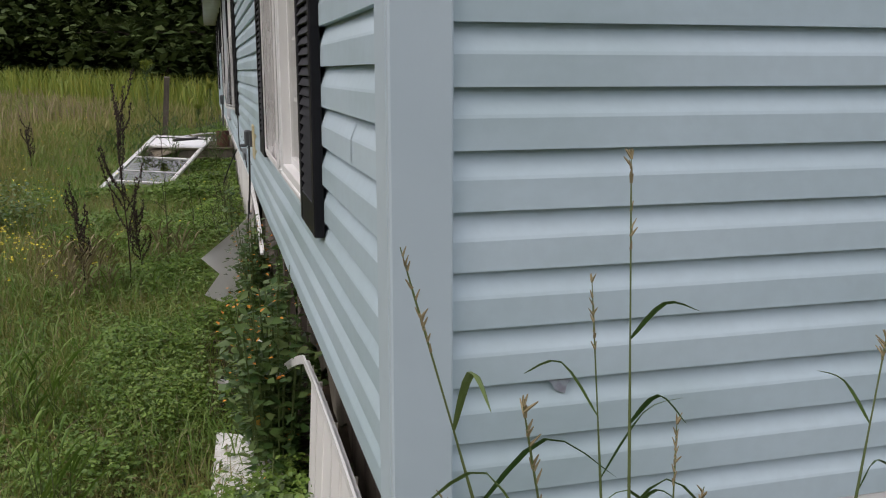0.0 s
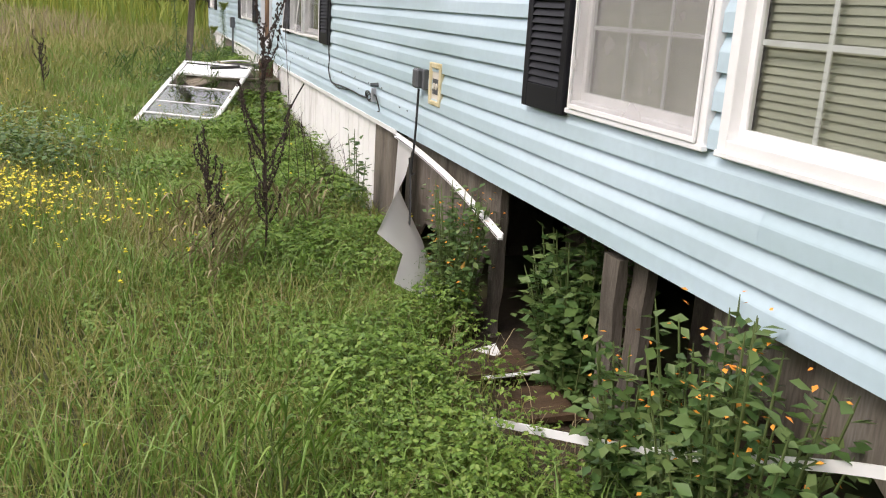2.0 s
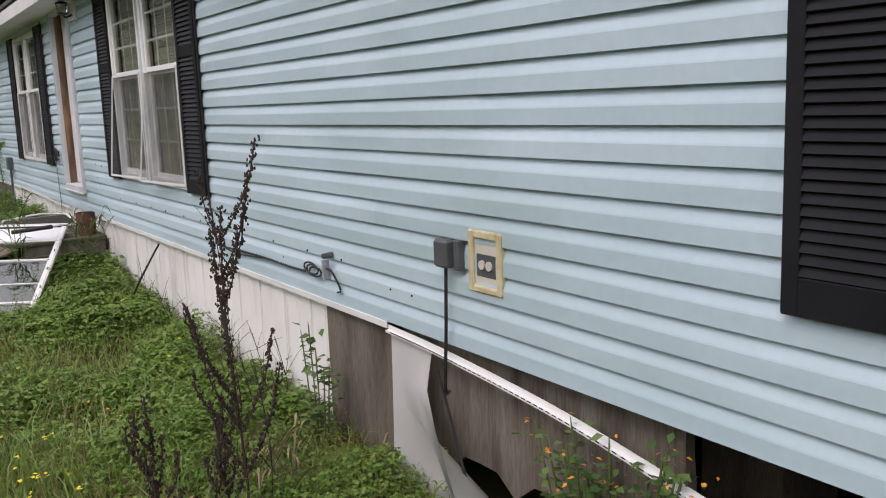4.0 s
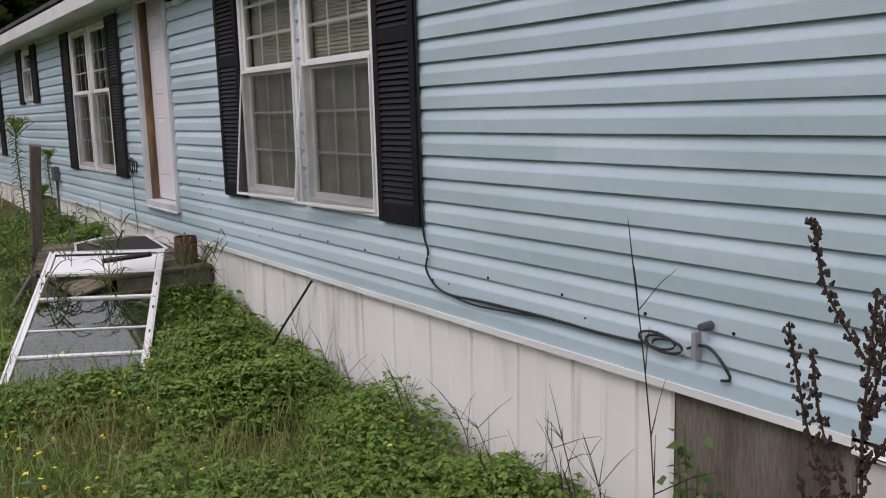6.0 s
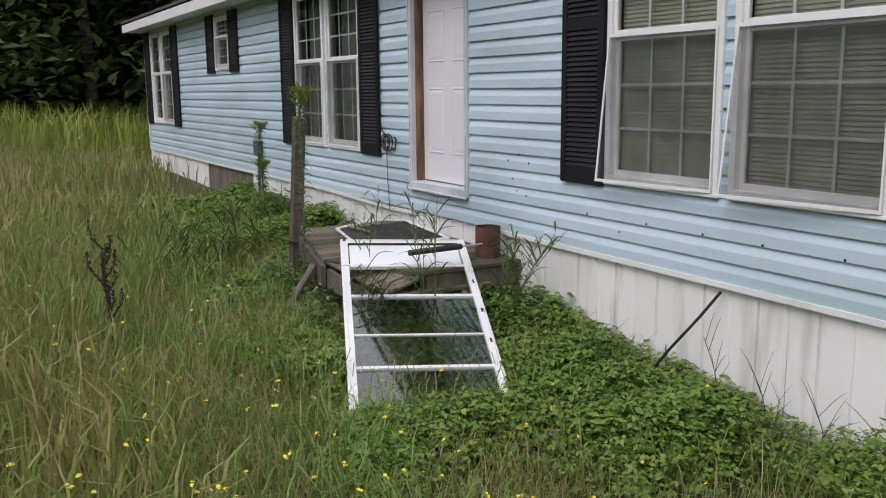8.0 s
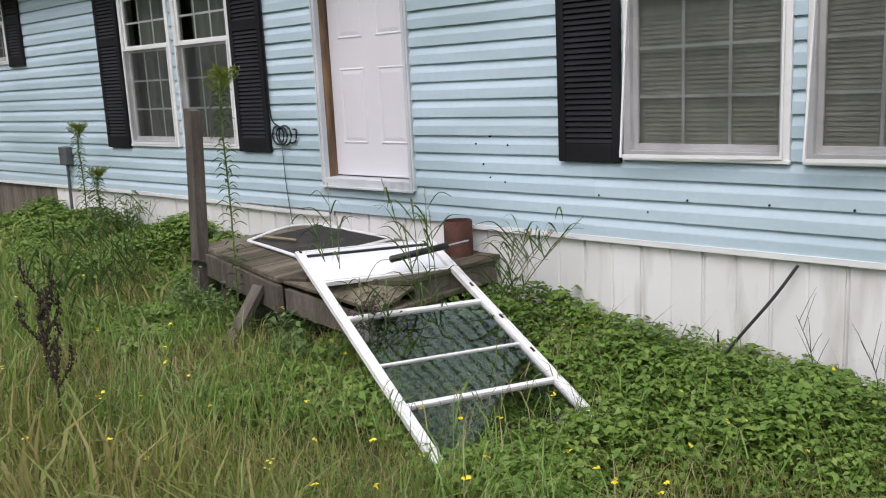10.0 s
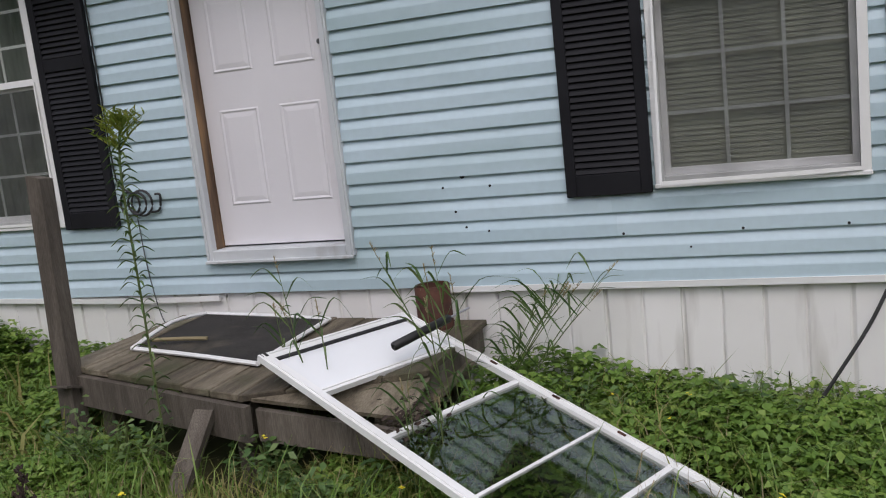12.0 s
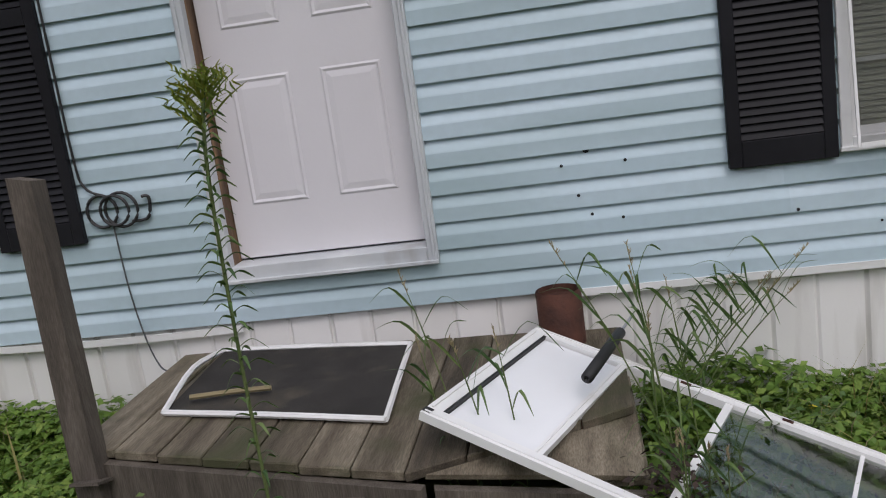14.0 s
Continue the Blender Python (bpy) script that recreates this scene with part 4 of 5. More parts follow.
def blades(name, x, y, h, w, lean, mat, label, category, seed, base=None):
    """Grass: bent tapering blades, each a quad and a tip."""
    r = np.random.default_rng(seed)
    n = len(x)
    z = GZ(x, y) - 0.01 if base is None else base
    a = r.uniform(0, 2 * np.pi, n)
    b = r.uniform(0, 2 * np.pi, n)
    dx, dy = np.cos(a) * w / 2, np.sin(a) * w / 2
    lx, ly = np.cos(b) * h * lean, np.sin(b) * h * lean
    v = np.empty((n, 5, 3))
    v[:, 0] = np.stack((x - dx, y - dy, z), 1)
    v[:, 1] = np.stack((x + dx, y + dy, z), 1)
    v[:, 2] = np.stack((x + dx * 0.8 + lx * 0.35, y + dy * 0.8 + ly * 0.35, z + h * 0.62), 1)
    v[:, 3] = np.stack((x - dx * 0.8 + lx * 0.35, y - dy * 0.8 + ly * 0.35, z + h * 0.62), 1)
    v[:, 4] = np.stack((x + lx, y + ly, z + h * np.sqrt(np.maximum(0.15, 1 - lean ** 2))), 1)
    me = bpy.data.meshes.new(name)
    i = np.arange(n)[:, None] * 5
    me.vertices.add(n * 5)
    me.vertices.foreach_set("co", v.ravel())
    me.loops.add(n * 7)
    me.loops.foreach_set("vertex_index", (i + np.array([0, 1, 2, 3, 3, 2, 4])).ravel().astype(np.int32))
    me.polygons.add(n * 2)
    me.polygons.foreach_set("loop_start", (np.arange(n)[:, None] * 7 + np.array([0, 4])).ravel().astype(np.int32))
    me.update()
    me.validate()
    return tagged(part(name, me, mat), label, category, kind="stuff")


def leaves_mesh(name, c, size, rng, droop=0.5, az=None):
    """Leaves: folded pointed diamonds, two triangles each side of the fold."""
    n = len(c)
    a = rng.uniform(0, 2 * np.pi, n) if az is None else az
    t = rng.uniform(-droop, droop * 0.6, n)
    roll = rng.uniform(-0.6, 0.6, n)
    f = np.stack((np.cos(a) * np.cos(t), np.sin(a) * np.cos(t), np.sin(t)), 1)
    s = np.stack((-np.sin(a) * np.cos(roll), np.cos(a) * np.cos(roll), np.sin(roll)), 1)
    u = np.cross(f, s)
    L = size[:, None]
    v = np.empty((n, 4, 3))
    v[:, 0] = c - f * L * 0.5
    v[:, 1] = c + s * L * 0.3 - f * L * 0.08 + u * L * 0.06
    v[:, 2] = c + f * L * 0.5 - u * L * 0.06
    v[:, 3] = c - s * L * 0.3 - f * L * 0.08 + u * L * 0.06
    me = bpy.data.meshes.new(name)
    me.vertices.add(n * 4)
    me.vertices.foreach_set("co", v.ravel())
    me.loops.add(n * 6)
    i = np.arange(n)[:, None] * 4
    me.loops.foreach_set("vertex_index", (i + np.array([0, 1, 2, 0, 2, 3])).ravel().astype(np.int32))
    me.polygons.add(n * 2)
    me.polygons.foreach_set("loop_start", (np.arange(n * 2) * 3).astype(np.int32))
    me.update()
    me.validate()
    return me


def clear_of_things(x, y):
    """Where plants may grow: off the deck and outside the house."""
    deckm = (x > np.maximum(-0.7 - (16.1 - y) * 0.27, np.where(y < 14.78, -0.97 + (14.78 - y) * 0.62, -9))) & (y > 14.05) & (y < 16.2)
    house = (x > W - 0.06) & (y > Y0 - 0.02) & (y < Y1 + 0.05)
    return ~deckm & ~house


def under_door(x, y):
    """Height of the storm door above each spot, or a large height outside its outline."""
    px, py = x - tl.x, y - tl.y
    z = tl.z - (px * up.x + py * up.y) / up.z
    a = px * side.x + py * side.y + (z - tl.z) * side.z
    b = px * down.x + py * down.y + (z - tl.z) * down.z
    return np.where((a > -0.04) & (a < 0.98) & (b > 0.2) & (b < 2.15), z, 9.0)


def off_boards(x, y, r, keep=0.12):
    """Bare earth and boards at the open skirting: few plants there."""
    return ~((x > -0.08) & (y > 4.7) & (y < 6.2)) | (r.uniform(0, 1, len(x)) < keep)


def field_noise(x, y, s, seed):
    return np.array([noise.noise((a * s, b * s, seed)) for a, b in zip(x, y)])


def build_meadow():
    r = np.random.default_rng(1)
    # the mown-down strip by the house: short fine grass
    x, y = r.uniform(-4.6, 0.4, 170000), r.uniform(0.6, 20, 170000)
    k = clear_of_things(x, y) & off_boards(x, y, r) & ~((x > -0.9) & (y > 9) & (y < 14) & (r.uniform(0, 1, len(x)) < 0.65)) & (r.uniform(0, 1, len(x)) < np.clip(0.9 - 0.11 * np.maximum(0, y - 13), 0.4, 1))
    x, y = x[k], y[k]
    m = field_noise(x, y, 0.8, 3.0)
    h = r.uniform(0.08, 0.27, len(x)) * (1 + 0.6 * m) * np.where(x > -1.0, 1.25, 1.0) * np.where(x < -2.2, 1.35, 1.0)
    h = np.where(r.uniform(0, 1, len(x)) < 0.9, np.minimum(h, np.maximum(0.02, under_door(x, y) - GZ(x, y) - 0.03)), h)
    blades("short_grass", x, y, h, r.uniform(0.004, 0.008, len(x)), r.uniform(0.2, 0.9, len(x)), GRASS, "short green and straw-coloured grass beside the house", "grass", 2)
    # the open meadow
    n = 200000
    d = r.uniform(0, 1, n) ** 1.7
    y = 0.5 + 44 * d
    x = -2.6 - r.uniform(0, 1, n) * (4.5 + 0.75 * y) + (2.9 + 0.25 * np.maximum(0, y - 22)) * (y > 16) * r.uniform(0, 1, n)
    k = clear_of_things(x, y)
    x, y = x[k], y[k]
    m = field_noise(x, y, 0.35, 7.0)
    h = r.uniform(0.2, 0.5, len(x)) * (1 + 0.5 * m)
    w = r.uniform(0.006, 0.011, len(x)) * (1 + y / 14)
    blades("meadow_grass", x, y, h, w, r.uniform(0.1, 0.75, len(x)), GRASS, "tall meadow grass, green with brown seeding patches", "grass", 3)
    # dry seed stalks in the meadow
    n = 22000
    y = 1.0 + 30 * r.uniform(0, 1, n) ** 1.4
    x = -2.3 - r.uniform(0, 1, n) * (4 + 0.6 * y)
    m = field_noise(x, y, 0.25, 12.0)
    k = m > 0.0
    x, y = x[k], y[k]
    blades("dry_stalks", x, y, r.uniform(0.4, 0.75, len(x)), r.uniform(0.005, 0.012, len(x)) * (1 + y / 20), r.uniform(0.05, 0.4, len(x)), DRY, "straw-brown seed stalks standing in the meadow", "grass", 4)
    # lush ground cover in the wedge along the wall
    n = 42000
    x, y = 0.36 - 2.3 * r.uniform(0, 1, n) ** 1.25, r.uniform(2.0, 21.0, n)
    k = clear_of_things(x, y) & off_boards(x, y, r)
    x, y = x[k], y[k]
    m = field_noise(x, y, 1.1, 21.0)
    near = np.clip(1 - (0.36 - x) / 2.3, 0, 1)
    k = (m + 0.9 * near + r.uniform(-0.3, 0.3, len(x))) > np.where(y < 8.5, 0.46, 0.32)
    x, y, m, near = x[k], y[k], m[k], near[k]
    m2 = field_noise(x, y, 2.6, 44.0)
    top = (0.05 + 0.21 * near) * (1 + 0.9 * m) + 0.07 * m2 + 0.02
    top = np.minimum(top, under_door(x, y) - GZ(x, y) - 0.05)
    cs, sizes, az = [], [], []
    for q in range(4):
        z = GZ(x, y) + np.maximum(0.02, top) * r.uniform(0.3, 1.05, len(x))
        px, py = x + r.normal(0, 0.04, len(x)), y + r.normal(0, 0.04, len(x))
        size = r.uniform(0.014, 0.034, len(x)) * (1 + 0.5 * m2) * np.where(y > 11.8, 1.65, np.where(y > 9, 1.25, 1.0))
        a0 = r.uniform(0, 2 * np.pi, len(x))
        for turn in (-1.15, 0.0, 1.15):
            a = a0 + turn
            cs.append(np.stack((px + np.cos(a) * size * 0.55, py + np.sin(a) * size * 0.55, z + r.uniform(-0.004, 0.004, len(x))), 1))
            sizes.append(size * (1.15 if turn == 0 else 1.0))
            az.append(a)
    c = np.concatenate(cs)
    c[:, 0] = np.where((c[:, 1] > Y0) & (c[:, 0] > W - 0.01), W - 0.012, c[:, 0])
    tagged(part("ground_cover", leaves_mesh("ground_cover", c, np.concatenate(sizes), r, 0.6, np.concatenate(az)), LUSH), "lush low three-lobed weeds along the skirting", "weeds", kind="stuff")
    # longer blades that stand up through the weeds
    n = 30000
    x, y = 0.33 - 3.2 * r.uniform(0, 1, n), r.uniform(1.2, 19.0, n)
    m = field_noise(x, y, 1.3, 61.0)
    k = clear_of_things(x, y) & off_boards(x, y, r) & ((under_door(x, y) > 5) | (r.uniform(0, 1, n) < 0.2)) & (m + r.uniform(-0.25, 0.25, n) > 0.02) & ~((x > -1.0) & (y > 9) & (r.uniform(0, 1, n) < 0.5))
    x, y = x[k], y[k]
    blades("long_grass", x, y, r.uniform(0.2, 0.46, len(x)), r.uniform(0.005, 0.010, len(x)), r.uniform(0.3, 0.95, len(x)), BRIGHT, "bright green longer blades standing among the weeds", "grass", 22)
    n = 5000
    x, y = 0.3 - 3.6 * r.uniform(0, 1, n), r.uniform(1.2, 18.0, n)
    k = clear_of_things(x, y)
    x, y = x[k], y[k]
    blades("dry_grass", x, y, r.uniform(0.15, 0.42, len(x)), r.uniform(0.003, 0.006, len(x)), r.uniform(0.3, 1.0, len(x)), DRY, "scattered straw-coloured dead blades", "grass", 23)
    # small yellow flowers
    cs = []
    for cx, cy, sx, sy, cnt in ((-2.9, 8.5, 0.55, 0.45, 700), (-2.1, 8.3, 0.45, 0.35, 300), (-2.2, 11.3, 0.5, 0.5, 60), (-1.8, 10.6, 0.3, 0.3, 25), (-3.6, 10, 1.6, 2.5, 260), (-6, 14, 2.5, 4, 300)):
        px, py = r.normal(cx, sx, cnt), r.normal(cy, sy, cnt)
        cs.append(np.stack((px, py, GZ(px, py) + r.uniform(0.22, 0.42, cnt)), 1))
    c = np.concatenate(cs)
    c = np.concatenate([c + r.normal(0, 0.005, c.shape) for _ in range(3)])
    tagged(part("yellow_flowers", leaves_mesh("yellow_flowers", c, r.uniform(0.018, 0.03, len(c)), r, 0.2), YELLOW), "small yellow wildflowers scattered in the meadow", "flowers", kind="stuff")
    # the dark bush in the meadow
    n = 2600
    p = r.normal(0, 1, (n, 3)) * np.array([0.34, 0.34, 0.16])
    c = p + np.array([-2.5, 10.3, ground_z(-2.5, 10.3) + 0.2])
    tagged(part("meadow_bush", leaves_mesh("meadow_bush", c, r.uniform(0.03, 0.07, n), r), LEAF), "low dark green leafy bush in the meadow", "bush")
    # goldenrod belt before the trees
    n = 60000
    y = r.uniform(22, 46, n)
    x = 7 - r.uniform(0, 1, n) * 52
    m = field_noise(x, y, 0.12, 31.0)
    k = clear_of_things(x, y) & ((x < -1.2) | (y > 29)) & ((m + (y - 31) / 16 + r.uniform(-0.4, 0.4, n)) > 0.2)
    x, y = x[k], y[k]
    blades("goldenrod_belt", x, y, r.uniform(0.45, 1.3, len(x)), r.uniform(0.025, 0.07, len(x)), r.uniform(0.05, 0.5, len(x)), GOLDEN, "yellow-green goldenrod belt in front of the woods", "goldenrod", 6)


build_meadow()


def tree(at, height, seed, label):
    """Tapered trunk with limbs and a crown of many separate leaf sprays."""
    r = np.random.default_rng(seed)
    t = thing("tree", label, "tree", at, group="trees of the woods edge")
    bm = bmesh.new()
    line = [Vector((0.25 * noise.noise((seed, k * 0.5, 0)), 0.25 * noise.noise((seed, k * 0.5, 9)), height * 0.82 * k / 7)) for k in range(8)]
    tube(bm, line, [height * 0.019 * (1 - 0.115 * k) for k in range(8)], 8)
    tips = []
    for k in range(16):
        s = r.uniform(0.18, 0.98)
        p = line[int(s * 7)].lerp(line[min(7, int(s * 7) + 1)], s * 7 % 1)
        a = r.uniform(0, 2 * np.pi)
        L = height * (0.16 + 0.2 * (1 - s)) * r.uniform(0.7, 1.2)
        q = p + Vector((math.cos(a) * L, math.sin(a) * L, L * r.uniform(0.1, 0.6)))
        tube(bm, [p, p.lerp(q, 0.5) + Vector((0, 0, 0.08 * L)), q], [height * 0.006, height * 0.004, height * 0.0015], 5)
        tips += [p.lerp(q, 0.45), p.lerp(q, 0.75), q]
    part("trunk", bm, BARK, t, smooth=True)
    tips = np.array([tuple(p) for p in tips + line[4:]])
    c = tips[r.integers(0, len(tips), 6000)] + r.normal(0, 1, (6000, 3)) * np.array([0.085, 0.085, 0.06]) * height
    c = c[c[:, 2] > 0.4]
    part("crown", leaves_mesh("crown", c, r.uniform(0.3, 0.7, len(c)), r, 0.8), WOODS, t)
    return t


def build_woods():
    r = random.Random(4)
    protos = [tree((-9, 50, 0.4), 11.0, 2, "dark leafy tree at the woods edge"), tree((-17, 53, 0.4), 13.0, 5, "dark leafy tree at the woods edge"), tree((-4.5, 47, 0.4), 9.5, 9, "dark leafy tree at the woods edge")]
    spots = [(-12 + 3.1 * i + r.uniform(-1, 1), 49 + 0.1 * i + r.uniform(-3, 4)) for i in range(11)]
    spots += [(-15 - 3.4 * i, 50 - 0.55 * i + r.uniform(-3, 4)) for i in range(11)]
    # the west and y = -26 rows are unseen, added as a ring for glass reflections
    spots += [(-30 - 1.2 * i + r.uniform(-3, 3), 44 - 4.2 * i) for i in range(15)]
    spots += [(-25 + 5.5 * i, 60 + r.uniform(-2, 3)) for i in range(11)] + [(-46, 30 - 6 * i) for i in range(8)] + [(-30 + 6 * i, -26 + r.uniform(-3, 3)) for i in range(8)]
    spots += [(1.2, 40.5), (4.5, 38.5), (8.5, 40), (-1.8, 42.5)]
    for k, (x, y) in enumerate(spots):
        copy_thing(protos[k % 3], pose(x, y, ground_z(x, y) - 0.1, 0, 0, r.uniform(0, 360)))
    # undergrowth that fills the foot of the woods
    g = np.random.default_rng(8)
    n = 90000
    u = g.uniform(0, 1, n)
    side = g.uniform(0, 1, n) < 0.68
    x = np.where(side, 8 - 52 * u, -34 - 10 * g.uniform(0, 1, n))
    y = np.where(side, 44 + g.uniform(0, 10, n) + np.where(x > -3, -4.0, 0), 46 - 74 * u)
    top = 4.6 + 3.6 * field_noise(x, y, 0.22, 51.0)
    z = GZ(x, y) + top * g.uniform(0.02, 1, n) ** 0.8
    tagged(part("undergrowth", leaves_mesh("undergrowth", np.stack((x, y, z), 1), g.uniform(0.25, 0.6, n), g, 0.8), WOODS), "dense dark green undergrowth at the foot of the woods", "undergrowth", kind="stuff")


build_woods()

# plain backdrop added behind the woods, so that no sky shows between the leaves
verts, faces = [], []
for i in range(121):
    a = radians(20 + 250 * i / 120)
    R = 78 + 6 * math.sin(i * 0.7)
    for k, (d, h) in enumerate(((0, 0), (2, 9), (7, 15), (16, 19))):
        verts.append(((R + d) * math.cos(a), 18 + (R + d) * math.sin(a), h + (k > 0) * (1.5 * math.sin(i * 1.9) + math.sin(i * 4.1 + k))))
for i in range(120):
    for k in range(3):
        faces.append((i * 4 + k, i * 4 + k + 1, i * 4 + k + 5, i * 4 + k + 4))
tagged(part("backdrop", mesh_from(verts, faces, True), FARWOOD), "plain dark green backdrop standing for the far woods", "woods", kind="structure")

pole = thing("utility_pole", "brown wooden utility pole with grey conduit guards", "utility pole", (-6.4, 25.8, ground_z(-6.4, 25.8)))
part("shaft", tube(bmesh.new(), [(0, 0, -0.3), (0, 0, 4), (0, 0, 9)], [0.15, 0.14, 0.12], 14), BARK, pole, smooth=True)
part("guard", cube(-0.17, -0.03, -0.22, -0.12, 0.35, 1.15, 0.01), GALV, pole)
part("guard", cube(0.03, 0.16, -0.22, -0.12, 0.35, 1.15, 0.01), GALV, pole)
part("wire", tube(bmesh.new(), bend([(-0.1, -0.17, 1.15), (-0.06, -0.17, 1.6), (-0.1, -0.16, 5)]), 0.02, 6), GALV, pole)


# ---- single plants ----
def leaf_part(parent, pts, size, mat, seed, name="foliage", label="", droop=0.5):
    r = np.random.default_rng(seed)
    return tagged(part(name, leaves_mesh(name, np.array([tuple(p) for p in pts]), np.array(size) if hasattr(size, "__len__") else r.uniform(size * 0.7, size * 1.3, len(pts)), r, droop), mat, parent, label), kind="stuff")


def ribbon(bm, pts, w):
    """A long grass leaf along points, folded on its midrib."""
    line = bend(pts, 4)
    rows = []
    for i, p in enumerate(line):
        d = (line[min(i + 1, len(line) - 1)] - line[max(i - 1, 0)]).normalized()
        s = d.cross(Vector((0.3, 0.5, 0.8))).normalized()
        k = w * math.sin(math.pi * min(0.97, 0.12 + 0.85 * i / (len(line) - 1))) * 0.5
        rows.append((bm.verts.new(p + s * k), bm.verts.new(p - d.cross(s) * k * 0.3), bm.verts.new(p - s * k)))
    for a, b in zip(rows, rows[1:]):
        bm.faces.new((a[0], a[1], b[1], b[0]))
        bm.faces.new((a[1], a[2], b[2], b[1]))


def dock(at, height, seed, label):
    """Dead dock stalk: dark branching stems set with seed whorls."""
    r = random.Random(seed)
    p = thing("dock_plant", label, "weed", at)
    bm, seeds = bmesh.new(), bmesh.new()
    main = [Vector((0.015 * math.sin(k), 0.012 * math.cos(k * 1.3), height * k / 6)) for k in range(7)]
    tube(bm, main, [0.007 - 0.0007 * k for k in range(7)], 5)
    arms = [main[3:]]
    for k in range(13):
        s = 2 + (k % 4) + r.random()
        b = main[int(s)].lerp(main[min(6, int(s) + 1)], s % 1)
        a = r.uniform(0, 6.28)
        L = height * r.uniform(0.18, 0.34)
        e = b + Vector((math.cos(a) * L * 0.38, math.sin(a) * L * 0.38, L * 0.95))
        arm = bend([b, b.lerp(e, 0.5) + Vector((math.cos(a), math.sin(a), 0)) * 0.03, e], 4)
        tube(bm, arm, 0.003, 4)
        arms.append(arm)
    for arm in arms:
        for a, b in zip(arm, arm[1:]):
            for q in range(max(3, int((b - a).length / 0.0045))):
                c = a.lerp(b, r.random()) + Vector((r.gauss(0, 0.007), r.gauss(0, 0.007), 0))
                tube(seeds, [c, c + Vector((r.gauss(0, 0.004), r.gauss(0, 0.004), 0.011))], [0.0055, 0.002], 4)
    tagged(part("stem", bm, BROWN, p), kind="stuff")
    tagged(part("seed_head", seeds, BROWN, p, "dark brown clustered seeds"), kind="stuff")
    return p


dock((-0.68, 7.51, ground_z(-0.67, 7.51)), 1.62, 1, "tall dead dock stalk with dark brown seed heads")
dock((-1.02, 7.42, ground_z(-1, 7.4)), 0.85, 2, "dead dock stalk with dark brown seed heads")
dock((-0.62, 7.9, ground_z(-0.6, 7.9)), 0.7, 3, "thin dead dock stalk in the weeds")
dock((-1.35, 3.25, ground_z(-1.3, 3.2)), 0.7, 4, "small dead dock stalk in the grass")
dock((-2.6, 14.4, ground_z(-2.6, 14.4)), 0.7, 5, "bent dead dock stalk in the grass")


def twig(at, height, seed, label):
    r = random.Random(seed)
    p = thing("dead_stalk", label, "weed", at)
    bm = bmesh.new()
    main = bend([(0, 0, 0), (0.02, -0.03, height * 0.5), (-0.01, 0.05, height)], 5)
    tube(bm, main, [0.0022] * (len(main) - 1) + [0.001], 5)
    for k in range(8):
        b = main[r.randrange(2, len(main) - 1)]
        e = b + Vector((r.gauss(0, 0.09), r.gauss(0, 0.09), r.uniform(0.06, 0.2)))
        tube(bm, [b, b.lerp(e, 0.6) + Vector((0, 0, 0.01)), e], [0.002, 0.0015, 0.0008], 4)
    tagged(part("stem", bm, BROWN, p), kind="stuff")
    return p


twig((-0.42, 8.35, ground_z(-0.4, 8.3)), 1.65, 1, "thin bare dead stalk by the skirting")
twig((-0.4, 8.0, ground_z(-0.4, 8.0)), 0.9, 2, "thin bare dead stalk by the skirting")
twig((-0.2, 8.9, ground_z(-0.2, 8.9)), 0.8, 3, "thin bare dead stalk by the skirting")
for i, (x, y) in enumerate(((0.1, 9.5), (0.15, 9.9), (0.05, 10.4), (0.2, 9.2), (0.22, 11.0), (0.15, 11.3), (0.0, 9.1), (0.12, 9.35), (0.02, 9.7), (0.2, 10.15), (0.1, 10.6), (-0.1, 9.0), (0.05, 8.95), (0.2, 11.7), (0.16, 12.0))):
    twig((x, y, ground_z(x, y)), 0.34 + 0.08 * (i % 4), 10 + i, "thin dry stalk against the white skirting")


